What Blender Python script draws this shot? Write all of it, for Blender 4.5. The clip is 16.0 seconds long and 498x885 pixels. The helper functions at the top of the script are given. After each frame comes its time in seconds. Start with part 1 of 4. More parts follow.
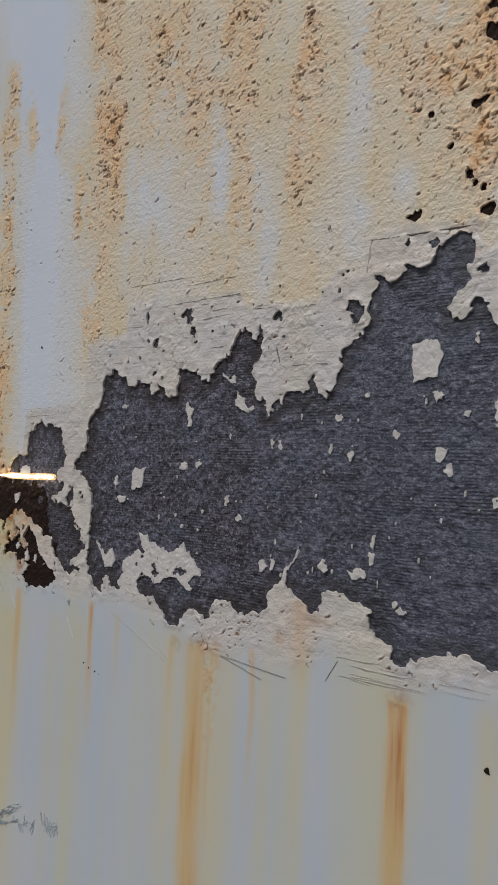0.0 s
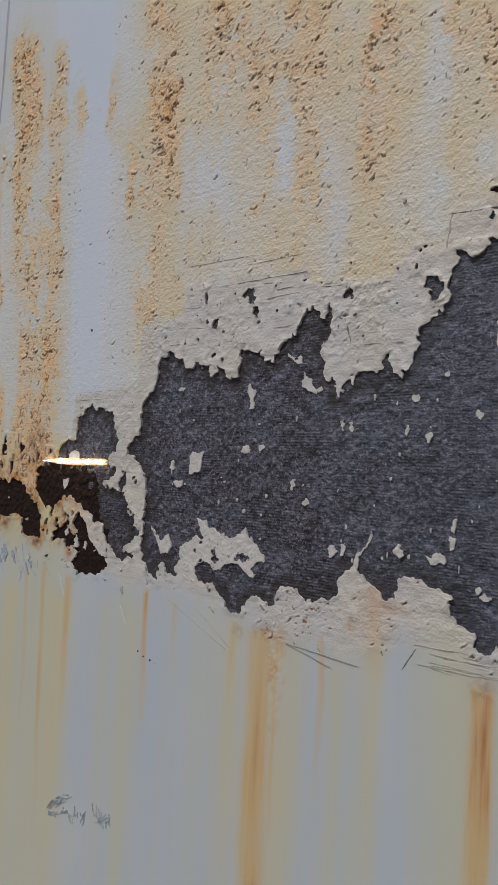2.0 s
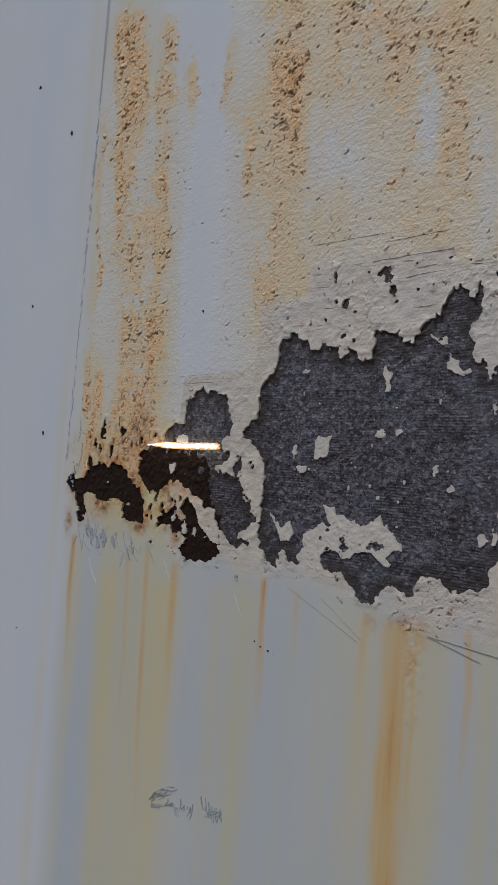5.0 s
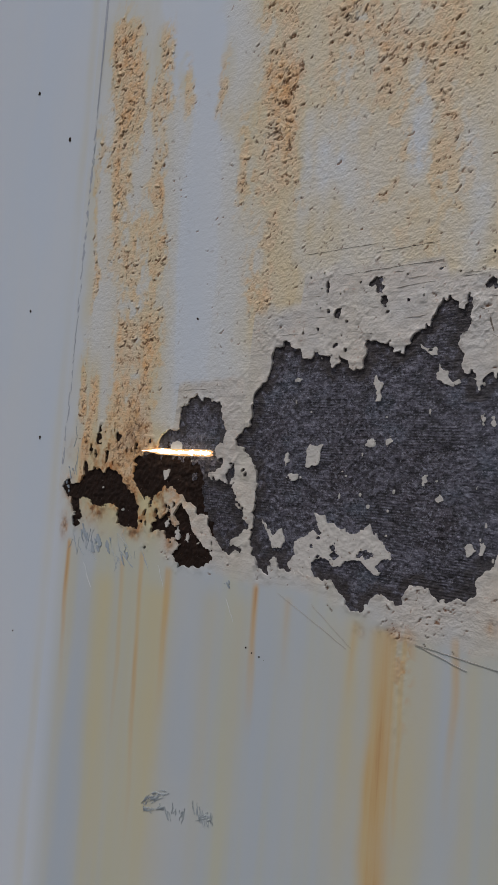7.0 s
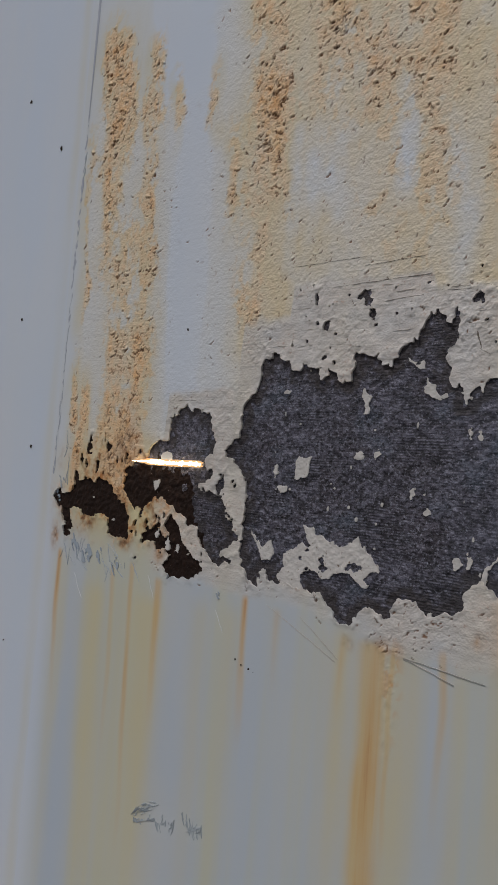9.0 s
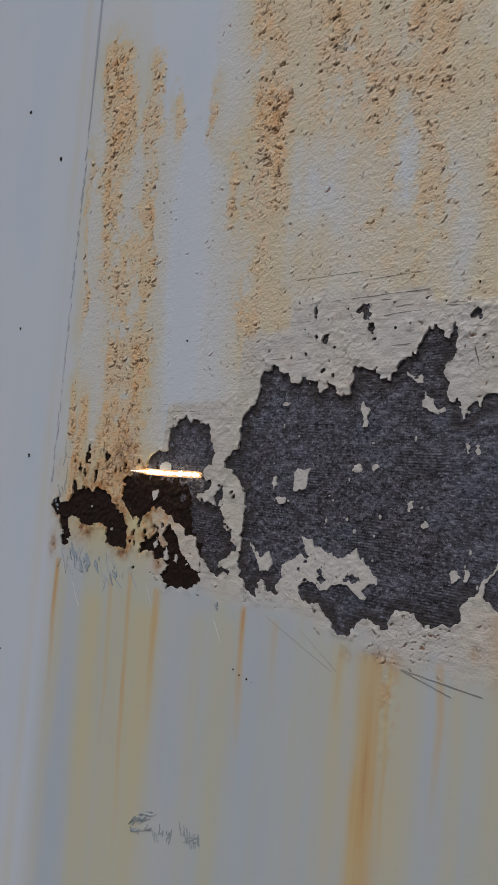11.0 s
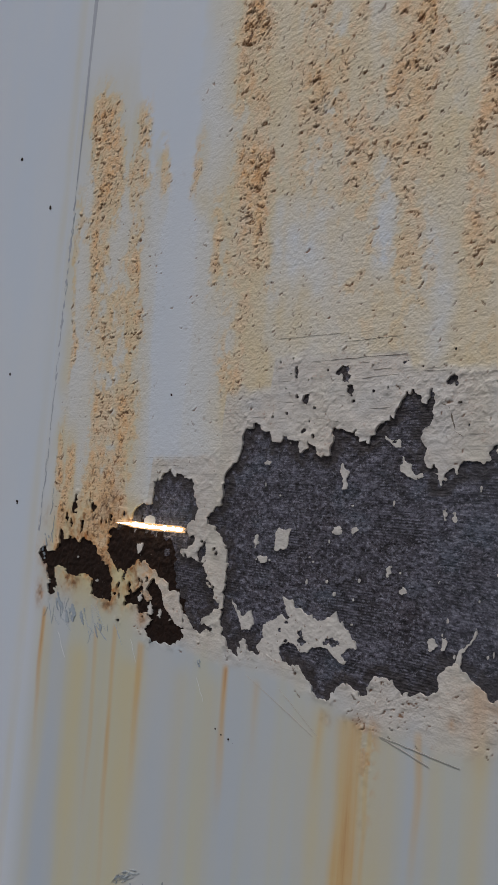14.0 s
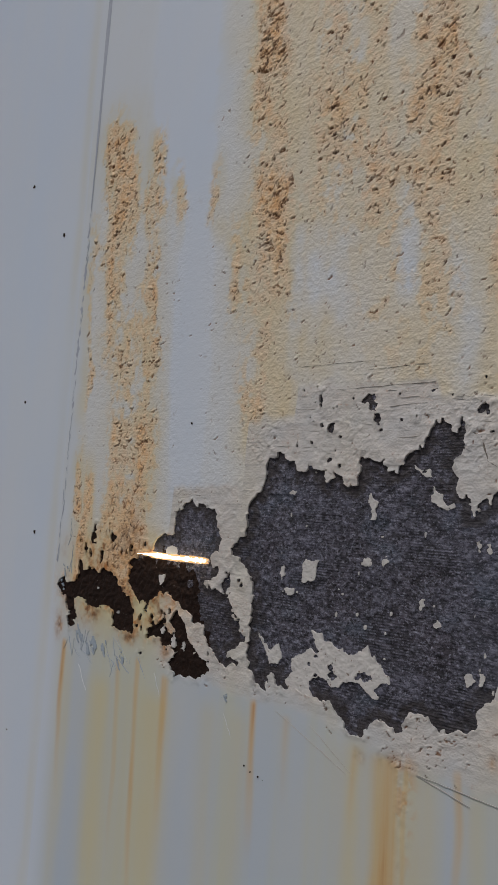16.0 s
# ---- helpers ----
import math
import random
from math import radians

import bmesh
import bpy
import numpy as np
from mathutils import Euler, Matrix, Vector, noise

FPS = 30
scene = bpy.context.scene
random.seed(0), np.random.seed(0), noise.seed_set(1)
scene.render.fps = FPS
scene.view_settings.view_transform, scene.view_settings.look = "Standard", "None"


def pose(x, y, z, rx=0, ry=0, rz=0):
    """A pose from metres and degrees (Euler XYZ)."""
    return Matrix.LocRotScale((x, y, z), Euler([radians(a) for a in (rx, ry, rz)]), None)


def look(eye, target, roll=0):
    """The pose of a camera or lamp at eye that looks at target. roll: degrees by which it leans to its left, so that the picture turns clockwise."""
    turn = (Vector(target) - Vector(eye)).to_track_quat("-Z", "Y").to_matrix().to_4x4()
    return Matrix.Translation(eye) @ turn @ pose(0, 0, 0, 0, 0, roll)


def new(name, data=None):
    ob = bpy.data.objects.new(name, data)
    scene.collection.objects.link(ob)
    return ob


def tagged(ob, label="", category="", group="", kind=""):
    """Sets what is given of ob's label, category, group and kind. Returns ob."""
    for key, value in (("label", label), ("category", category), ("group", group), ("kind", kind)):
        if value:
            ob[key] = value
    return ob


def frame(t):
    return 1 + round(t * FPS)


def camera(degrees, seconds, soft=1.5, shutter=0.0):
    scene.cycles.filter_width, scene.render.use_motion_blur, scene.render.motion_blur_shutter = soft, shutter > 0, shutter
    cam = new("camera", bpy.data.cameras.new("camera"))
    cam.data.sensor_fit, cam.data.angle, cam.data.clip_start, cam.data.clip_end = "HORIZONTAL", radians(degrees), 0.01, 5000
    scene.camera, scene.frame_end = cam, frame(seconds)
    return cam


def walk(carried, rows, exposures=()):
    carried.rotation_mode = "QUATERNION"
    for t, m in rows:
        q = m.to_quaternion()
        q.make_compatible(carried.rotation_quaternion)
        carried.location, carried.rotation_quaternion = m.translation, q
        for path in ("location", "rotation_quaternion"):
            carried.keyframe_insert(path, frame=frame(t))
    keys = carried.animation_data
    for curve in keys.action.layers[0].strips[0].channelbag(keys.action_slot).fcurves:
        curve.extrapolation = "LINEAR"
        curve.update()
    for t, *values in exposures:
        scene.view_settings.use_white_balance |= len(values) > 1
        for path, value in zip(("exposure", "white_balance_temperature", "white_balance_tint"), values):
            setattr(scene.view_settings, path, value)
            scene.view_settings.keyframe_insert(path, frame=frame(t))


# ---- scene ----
cam = camera(37.4, 16.0, soft=1.6)
PATH = [
    (0, (0.099, -0.681, 1.289), (-1.135, 0.887, 1.411), 2.6),
    (0.5, (0.094, -0.684, 1.293), (-1.146, 0.881, 1.409), 2.6),
    (1, (0.09, -0.685, 1.298), (-1.141, 0.887, 1.415), 2.6),
    (1.5, (0.078, -0.682, 1.286), (-1.159, 0.886, 1.4), 2.7),
    (2, (0.03, -0.702, 1.27), (-1.223, 0.853, 1.383), 2.9),
    (2.5, (0.009, -0.704, 1.269), (-1.26, 0.837, 1.379), 3.1),
    (3, (-0.041, -0.716, 1.25), (-1.323, 0.815, 1.359), 3.3),
    (3.5, (-0.071, -0.738, 1.245), (-1.361, 0.787, 1.354), 3.6),
    (4, (-0.093, -0.757, 1.242), (-1.389, 0.763, 1.352), 3.9),
    (6.3, (-0.082, -0.758, 1.253), (-1.391, 0.75, 1.354), 4.3),
    (6.5, (-0.077, -0.757, 1.254), (-1.387, 0.75, 1.358), 4.4),
    (7, (-0.077, -0.755, 1.256), (-1.386, 0.754, 1.361), 4.4),
    (7.5, (-0.077, -0.753, 1.257), (-1.385, 0.757, 1.362), 4.4),
    (8, (-0.085, -0.752, 1.253), (-1.389, 0.761, 1.356), 4.4),
    (8.5, (-0.069, -0.738, 1.26), (-1.37, 0.777, 1.368), 4.3),
    (9, (-0.07, -0.751, 1.27), (-1.371, 0.764, 1.38), 4.4),
    (9.2, (-0.069, -0.751, 1.27), (-1.379, 0.756, 1.385), 4.5),
    (11.5, (-0.071, -0.764, 1.286), (-1.354, 0.765, 1.415), 4.6),
    (12, (-0.057, -0.764, 1.299), (-1.34, 0.764, 1.436), 4.6),
    (12.5, (-0.058, -0.761, 1.3), (-1.341, 0.767, 1.441), 4.6),
    (13, (-0.059, -0.768, 1.313), (-1.342, 0.759, 1.459), 4.6),
    (13.5, (-0.04, -0.745, 1.314), (-1.327, 0.778, 1.467), 4.5),
    (14, (-0.048, -0.752, 1.337), (-1.343, 0.763, 1.501), 4.5),
    (14.5, (-0.045, -0.744, 1.34), (-1.343, 0.768, 1.514), 4.2),
    (15, (-0.057, -0.766, 1.354), (-1.357, 0.742, 1.541), 4.1),
    (15.5, (-0.063, -0.771, 1.363), (-1.362, 0.737, 1.561), 3.8),
    (16, (-0.077, -0.761, 1.357), (-1.38, 0.743, 1.558), 3.6),
]
walk(cam, [(t, look(eye, target, roll)) for t, eye, target, roll in PATH],
     exposures=[(0, -0.08), (2.0, -0.10), (2.45, -0.33), (4, -0.40), (16, -0.40)])

# ---- light: an overcast, bright sky in front of the wall ----
SUN_ELEVATION, SUN_AZIMUTH = 62.0, 196.0  # azimuth clockwise from +y
world = bpy.data.worlds.new("overcast_sky")
scene.world = world
world.use_nodes = True
sky = world.node_tree.nodes.new("ShaderNodeTexSky")
sky.sky_type, sky.sun_disc = "NISHITA", False
sky.sun_elevation, sky.sun_rotation = radians(SUN_ELEVATION), radians(SUN_AZIMUTH)
sky.air_density, sky.dust_density = 1.0, 4.0
back = world.node_tree.nodes["Background"]
back.inputs["Strength"].default_value = 0.07
world.node_tree.links.new(sky.outputs["Color"], back.inputs["Color"])
sun = new("sun", bpy.data.lights.new("sun", "SUN"))
sun.data.energy, sun.data.angle, sun.data.color = 2.0, radians(12), (1.0, 0.985, 0.975)
az, el = radians(SUN_AZIMUTH), radians(SUN_ELEVATION)
to_sun = Vector((math.sin(az) * math.cos(el), math.cos(az) * math.cos(el), math.sin(el)))
sun.matrix_world = look(to_sun * 20, (0, 0, 0))

# ---- helpers of this scene ----
COAT = 0.0022   # thickness of the paint build-up
STEP = 0.0014    # spacing of the relief


def smooth(a, b, v):
    k = np.clip((v - a) / (b - a), 0.0, 1.0)
    return k * k * (3 - 2 * k)


LATTICE = np.random.RandomState(4).rand(256, 256).astype(np.float32) * 2 - 1


def rough_noise(x, z, size, seed=0, octaves=3, stretch=1.0):
    """Value noise, about -1 to 1, with features of the given size in metres; stretch: longer along z."""
    total, weight, amount = np.zeros_like(x), 0.0, 1.0
    for o in range(octaves):
        u = x / size * 2 ** o + 17.3 * seed + 5.1 * o + 900
        v = z / (size * stretch) * 2 ** o + 9.7 * seed + 3.3 * o + 900
        i, j = np.floor(u).astype(int), np.floor(v).astype(int)
        a, b = u - i, v - j
        a, b = a * a * (3 - 2 * a), b * b * (3 - 2 * b)
        g = lambda p, q: LATTICE[(i + p) % 256, (j + q) % 256]
        total += amount * ((g(0, 0) * (1 - a) + g(1, 0) * a) * (1 - b) + (g(0, 1) * (1 - a) + g(1, 1) * a) * b)
        weight += amount
        amount *= 0.5
    return total / weight * 1.6


def crumbs(x, z, size, seed=0):
    """Broken flakes: a random height for each cell of a jittered lattice, and the distance to the cell's edge, both 0 to 1."""
    u = x / size + 0.35 * rough_noise(x, z, size * 0.8, seed + 3, 2) + 500
    v = z / size * 1.3 + 0.35 * rough_noise(x, z, size * 0.8, seed + 4, 2) + 500
    i, j = np.floor(u).astype(int), np.floor(v).astype(int)
    first, second, tall = np.full(x.shape, 9.0), np.full(x.shape, 9.0), np.zeros_like(x)
    for p in (-1, 0, 1):
        for q in (-1, 0, 1):
            a, b = (i + p) % 256, (j + q) % 256
            d = np.hypot(i + p + 0.5 + 0.45 * LATTICE[(a + seed) % 256, b] - u, j + q + 0.5 + 0.45 * LATTICE[a, (b + 77 + seed) % 256] - v)
            nearer = d < first
            second = np.where(nearer, first, np.minimum(second, d))
            tall = np.where(nearer, LATTICE[(a + 31) % 256, (b + 13 + seed) % 256] * 0.5 + 0.5, tall)
            first = np.where(nearer, d, first)
    return tall, np.clip(second - first, 0, 1)


def inside(x, z, outline, fray=0.0030, seed=1):
    """Signed distance to an outline given in centimetres (positive inside), with a frayed edge."""
    xs = x + fray * (rough_noise(x, z, 0.011, seed, 2) + 0.7 * rough_noise(x, z, 0.0045, seed + 5, 2))
    zs = z + fray * (rough_noise(x, z, 0.011, seed + 11, 2) + 0.7 * rough_noise(x, z, 0.0045, seed + 16, 2))
    pts = np.array(outline) / 100.0
    best, odd = np.full(x.shape, 9.0), np.zeros(x.shape, bool)
    for (ax, az_), (bx, bz) in zip(pts, np.roll(pts, -1, axis=0)):
        dx, dz = bx - ax, bz - az_
        k = np.clip(((xs - ax) * dx + (zs - az_) * dz) / (dx * dx + dz * dz + 1e-12), 0, 1)
        best = np.minimum(best, np.hypot(xs - ax - k * dx, zs - az_ - k * dz))
        if dz:
            odd ^= ((az_ > zs) != (bz > zs)) & (xs < dx * (zs - az_) / dz + ax)
    return np.where(odd, best, -best)


def oval(x, z, cx, cz, w, h, seed):
    """Signed distance, about, to a ragged oval; centre and size in centimetres."""
    r = np.hypot((x - cx / 100) / (w / 200), (z - cz / 100) / (h / 200))
    return (1.0 - r + 0.55 * rough_noise(x, z, max(0.003, 0.004 * min(w, h)), seed, 2)) * min(w, h) / 200


def sheet(x, z, field, y, marks, drop=0.0):
    """A relief over a grid, kept where field > 0; the cut edge falls back by drop. y: depth at each grid point.
    marks: named values at the grid points. Returns a mesh."""
    n, m = x.shape
    ids = np.arange(n * m).reshape(n, m)
    a, b, c, d = ids[:-1, :-1].ravel(), ids[1:, :-1].ravel(), ids[1:, 1:].ravel(), ids[:-1, 1:].ravel()
    tri = np.concatenate([np.stack([a, b, c], 1), np.stack([a, c, d], 1)])
    f = field.ravel()
    val = {k: np.asarray(v, float).ravel() for k, v in dict(x=x, y=y, z=z, **marks).items()}
    s = f[tri] > 0
    count = s.sum(1)
    faces, total = [tri[count == 3]], n * m
    groups = []
    for lone in (1, 2):
        t, st = tri[count == lone], s[count == lone]
        at = np.argmax(st if lone == 1 else ~st, 1) if len(t) else np.zeros(0, int)
        t = np.stack([t[np.arange(len(t)), (at + k) % 3] for k in range(3)], 1) if len(t) else np.zeros((0, 3), int)
        groups.append(t)
    ends = [np.sort(np.stack([t[:, 0], t[:, k]], 1), 1) for t in groups for k in (1, 2)]
    every = np.concatenate(ends)
    uniq, back_to = np.unique(every, axis=0, return_inverse=True)
    back_to = back_to.ravel()
    k = f[uniq[:, 0]] / (f[uniq[:, 0]] - f[uniq[:, 1]] + 1e-15)
    for name in val:
        v = val[name]
        val[name] = np.concatenate([v, v[uniq[:, 0]] * (1 - k) + v[uniq[:, 1]] * k])
    cut = np.split(back_to + total, np.cumsum([len(e) for e in ends])[:-1])
    faces.append(np.stack([groups[0][:, 0], cut[0], cut[1]], 1))
    faces.append(np.stack([cut[2], groups[1][:, 1], groups[1][:, 2]], 1))
    faces.append(np.stack([cut[2], groups[1][:, 2], cut[3]], 1))
    rim = np.concatenate([np.stack([cut[0], cut[1]], 1), np.stack([cut[3], cut[2]], 1)])
    faces = np.concatenate(faces)
    if drop and len(rim):
        p, q, base = rim[:, 0], rim[:, 1], len(val["x"])
        for name in val:
            v = val[name]
            w0, w1 = v[p], v[q]
            shift = drop if name == "y" else 0.0
            val[name] = np.concatenate([v, w0, w1, w0 + shift, w1 + shift])
        r = np.arange(len(rim))
        i0, i1, i2, i3 = (base + r + len(rim) * g for g in range(4))
        faces = np.concatenate([faces, np.stack([i0, i2, i3], 1), np.stack([i0, i3, i1], 1)])
    used = np.unique(faces)
    where = np.zeros(len(val["x"]), int)
    where[used] = np.arange(len(used))
    faces = where[faces]
    me = bpy.data.meshes.new("sheet")
    me.vertices.add(len(used))
    me.vertices.foreach_set("co", np.stack([val["x"][used], val["y"][used], val["z"][used]], 1).astype(np.float32).ravel())
    me.loops.add(faces.size)
    me.loops.foreach_set("vertex_index", faces.astype(np.int32).ravel())
    me.polygons.add(len(faces))
    me.polygons.foreach_set("loop_start", np.arange(0, faces.size, 3, dtype=np.int32))
    me.update(calc_edges=True)
    me.polygons.foreach_set("use_smooth", np.ones(len(faces), bool))
    for name in marks:
        me.attributes.new(name, "FLOAT", "POINT").data.foreach_set("value", val[name][used].astype(np.float32))
    me.validate()
    return me


def grid(x0, x1, z0, z1, step):
    return np.meshgrid(np.arange(x0, x1 + step / 2, step), np.arange(z0, z1 + step / 2, step), indexing="ij")


def part(name, shape, material, parent=None, label=""):
    """Links a bmesh or mesh as one object under a thing or a part."""
    if isinstance(shape, bmesh.types.BMesh):
        me = bpy.data.meshes.new(name)
        shape.to_mesh(me)
        shape.free()
    else:
        me = shape
        me.name = name
    ob = new(name, me)
    me.materials.append(material)
    ob.parent = parent
    return tagged(ob, label)


# ---- materials ----
def material(name):
    mat = bpy.data.materials.new(name)
    mat.use_nodes = True
    return mat, mat.node_tree.nodes, mat.node_tree.links, mat.node_tree.nodes["Principled BSDF"]


class Weave:
    """Short words for building node trees."""

    def __init__(self, name):
        self.mat, self.nodes, self.links, self.bsdf = material(name)
        self.place = self.nodes.new("ShaderNodeTexCoord").outputs["Object"]

    def attr(self, name):
        n = self.nodes.new("ShaderNodeAttribute")
        n.attribute_name = name
        return n.outputs["Fac"]

    def put(self, socket, value):
        if hasattr(value, "is_output"):
            self.links.new(value, socket)
        else:
            socket.default_value = value

    def noise(self, size, detail=3.0, stretch=(1, 1, 1), rough=0.55):
        mp = self.nodes.new("ShaderNodeMapping")
        mp.inputs["Scale"].default_value = [s / size for s in stretch]
        self.links.new(self.place, mp.inputs["Vector"])
        n = self.nodes.new("ShaderNodeTexNoise")
        n.inputs["Scale"].default_value = 1.0
        n.inputs["Detail"].default_value = detail
        n.inputs["Roughness"].default_value = rough
        self.links.new(mp.outputs["Vector"], n.inputs["Vector"])
        return n.outputs["Fac"]

    def math(self, op, a, b=0.0, c=0.0, clamp=False):
        n = self.nodes.new("ShaderNodeMath")
        n.operation, n.use_clamp = op, clamp
        for i, v in enumerate((a, b, c)):
            self.put(n.inputs[i], v)
        return n.outputs[0]

    def ramp(self, v, lo, hi):
        n = self.nodes.new("ShaderNodeMapRange")
        n.interpolation_type = "SMOOTHSTEP"
        self.put(n.inputs[0], v)
        n.inputs[1].default_value, n.inputs[2].default_value = lo, hi
        return n.outputs[0]

    def mix(self, fac, a, b):
        n = self.nodes.new("ShaderNodeMix")
        n.data_type = "RGBA"
        self.put(n.inputs[0], fac)
        for socket, v in ((n.inputs[6], a), (n.inputs[7], b)):
            self.put(socket, v if hasattr(v, "is_output") else (*v, 1.0))
        return n.outputs[2]

    def bump(self, height, distance, strength=1.0, under=None):
        n = self.nodes.new("ShaderNodeBump")
        n.inputs["Distance"].default_value = distance
        n.inputs["Strength"].default_value = strength
        self.put(n.inputs["Height"], height)
        if under is not None:
            self.links.new(under, n.inputs["Normal"])
        return n.outputs["Normal"]

    def done(self, colour, roughness, normal=None, metal=0.0):
        self.put(self.bsdf.inputs["Base Color"], colour if hasattr(colour, "is_output") else (*colour, 1.0))
        self.put(self.bsdf.inputs["Roughness"], roughness)
        self.put(self.bsdf.inputs["Metallic"], metal)
        if normal is not None:
            self.links.new(normal, self.bsdf.inputs["Normal"])
        return self.mat


def paint_material():
    w = Weave("weathered_white_paint")
    stain, rust, run, pit_and_shade, swept, rough, band = (w.attr(n) for n in ("stain", "rust", "run", "pit_and_shade", "swept", "rough", "band"))
    cloud = w.noise(0.16, 3, (1, 1, 0.35))
    base = w.mix(w.ramp(cloud, 0.3, 0.7), (0.565, 0.63, 0.725), (0.595, 0.64, 0.705))
    base = w.mix(band, base, w.mix(w.ramp(cloud, 0.3, 0.7), (0.45, 0.515, 0.595), (0.51, 0.54, 0.56)))
    base = w.mix(rough, base, (0.65, 0.66, 0.665))
    streaky = w.math("MULTIPLY", band, w.ramp(w.noise(0.10, 4, (1, 1, 0.04)), 0.44, 0.70))
    base = w.mix(w.math("MULTIPLY", streaky, 0.7), base, (0.56, 0.54, 0.37))
    fine = w.noise(0.012, 4)
    wash = w.math("MULTIPLY", stain, w.math("MULTIPLY_ADD", w.noise(0.05, 4, (1, 1, 0.4)), 0.9, 0.45), clamp=True)
    colour = w.mix(wash, base, w.mix(rough, (0.59, 0.52, 0.31), (0.70, 0.58, 0.41)))
    wiped = w.ramp(w.noise(0.005, 4, (0.10, 1, 1)), 0.52, 0.72)
    film = w.math("MULTIPLY", swept, w.math("MULTIPLY_ADD", w.noise(0.05, 4), 0.9, 0.30), clamp=True)
    colour = w.mix(film, colour, w.mix(w.noise(0.03, 4), (0.65, 0.565, 0.49), (0.595, 0.565, 0.52)))
    colour = w.mix(w.math("MULTIPLY", w.math("MULTIPLY", wiped, swept), 0.55), colour, (0.33, 0.31, 0.29))
    crust = w.math("MULTIPLY", rust, w.math("MULTIPLY_ADD", fine, 1.1, 0.35), clamp=True)
    colour = w.mix(crust, colour, w.mix(w.ramp(w.noise(0.018, 4), 0.35, 0.65), (0.775, 0.555, 0.325), (0.72, 0.41, 0.185)))
    drip = w.math("MULTIPLY", run, w.math("MULTIPLY_ADD", w.noise(0.012, 4, (1, 1, 0.08)), 1.1, 0.05), clamp=True)
    drip = w.math("MULTIPLY", drip, w.math("MULTIPLY_ADD", w.noise(0.005, 3, (1, 1, 0.03)), 1.3, 0.55), clamp=True)
    colour = w.mix(drip, colour, w.mix(w.ramp(drip, 0.45, 0.95), (0.58, 0.295, 0.095), (0.43, 0.175, 0.05)))
    # rust pits and the shade under lifted chips, coloured dark brown together
    spot = w.math("MULTIPLY", pit_and_shade, w.math("MULTIPLY_ADD", fine, 1.2, 0.3), clamp=True)
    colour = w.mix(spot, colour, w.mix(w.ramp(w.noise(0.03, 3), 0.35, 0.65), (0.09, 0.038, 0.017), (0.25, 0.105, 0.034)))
    freckle = w.math("MULTIPLY", swept, w.math("MULTIPLY", w.ramp(w.noise(0.005, 4), 0.56, 0.66), w.ramp(w.noise(0.05, 3), 0.50, 0.62)))
    colour = w.mix(w.math("MULTIPLY", freckle, 0.5), colour, (0.42, 0.24, 0.16))
    # dark brown specks; on rough paint they also carry the shade of small nicks
    speck = w.ramp(w.noise(0.006, 3), 0.66, 0.72)
    colour = w.mix(w.math("MULTIPLY", speck, w.math("MULTIPLY_ADD", swept, 0.4, w.math("MULTIPLY", rough, 0.55))), colour, (0.23, 0.135, 0.07))
    grain = w.bump(w.noise(0.0026, 3), 0.0016, 0.8)
    lines = w.bump(w.noise(0.004, 2, (0.06, 1, 1)), 0.0010, 0.6, grain)
    n = w.nodes.new("ShaderNodeMix")
    n.data_type = "VECTOR"
    geo = w.nodes.new("ShaderNodeNewGeometry").outputs["Normal"]
    w.links.new(w.math("MAXIMUM", w.math("MULTIPLY", swept, 0.7), w.math("MULTIPLY_ADD", rough, 1.0, 0.05), clamp=True), n.inputs[0])
    w.links.new(geo, n.inputs[4])
    w.links.new(lines, n.inputs[5])
    return w.done(colour, w.math("MULTIPLY_ADD", rough, 0.3, 0.42, clamp=True), n.outputs[1])


def chip_material():
    w = Weave("paint_flake_cream")
    colour = w.mix(w.noise(0.01, 3), (0.62, 0.595, 0.565), (0.53, 0.505, 0.48))
    colour = w.mix(w.ramp(w.noise(0.006, 3), 0.62, 0.75), colour, (0.2, 0.15, 0.11))
    return w.done(colour, 0.75, w.bump(w.noise(0.004, 3), 0.0015, 0.6))


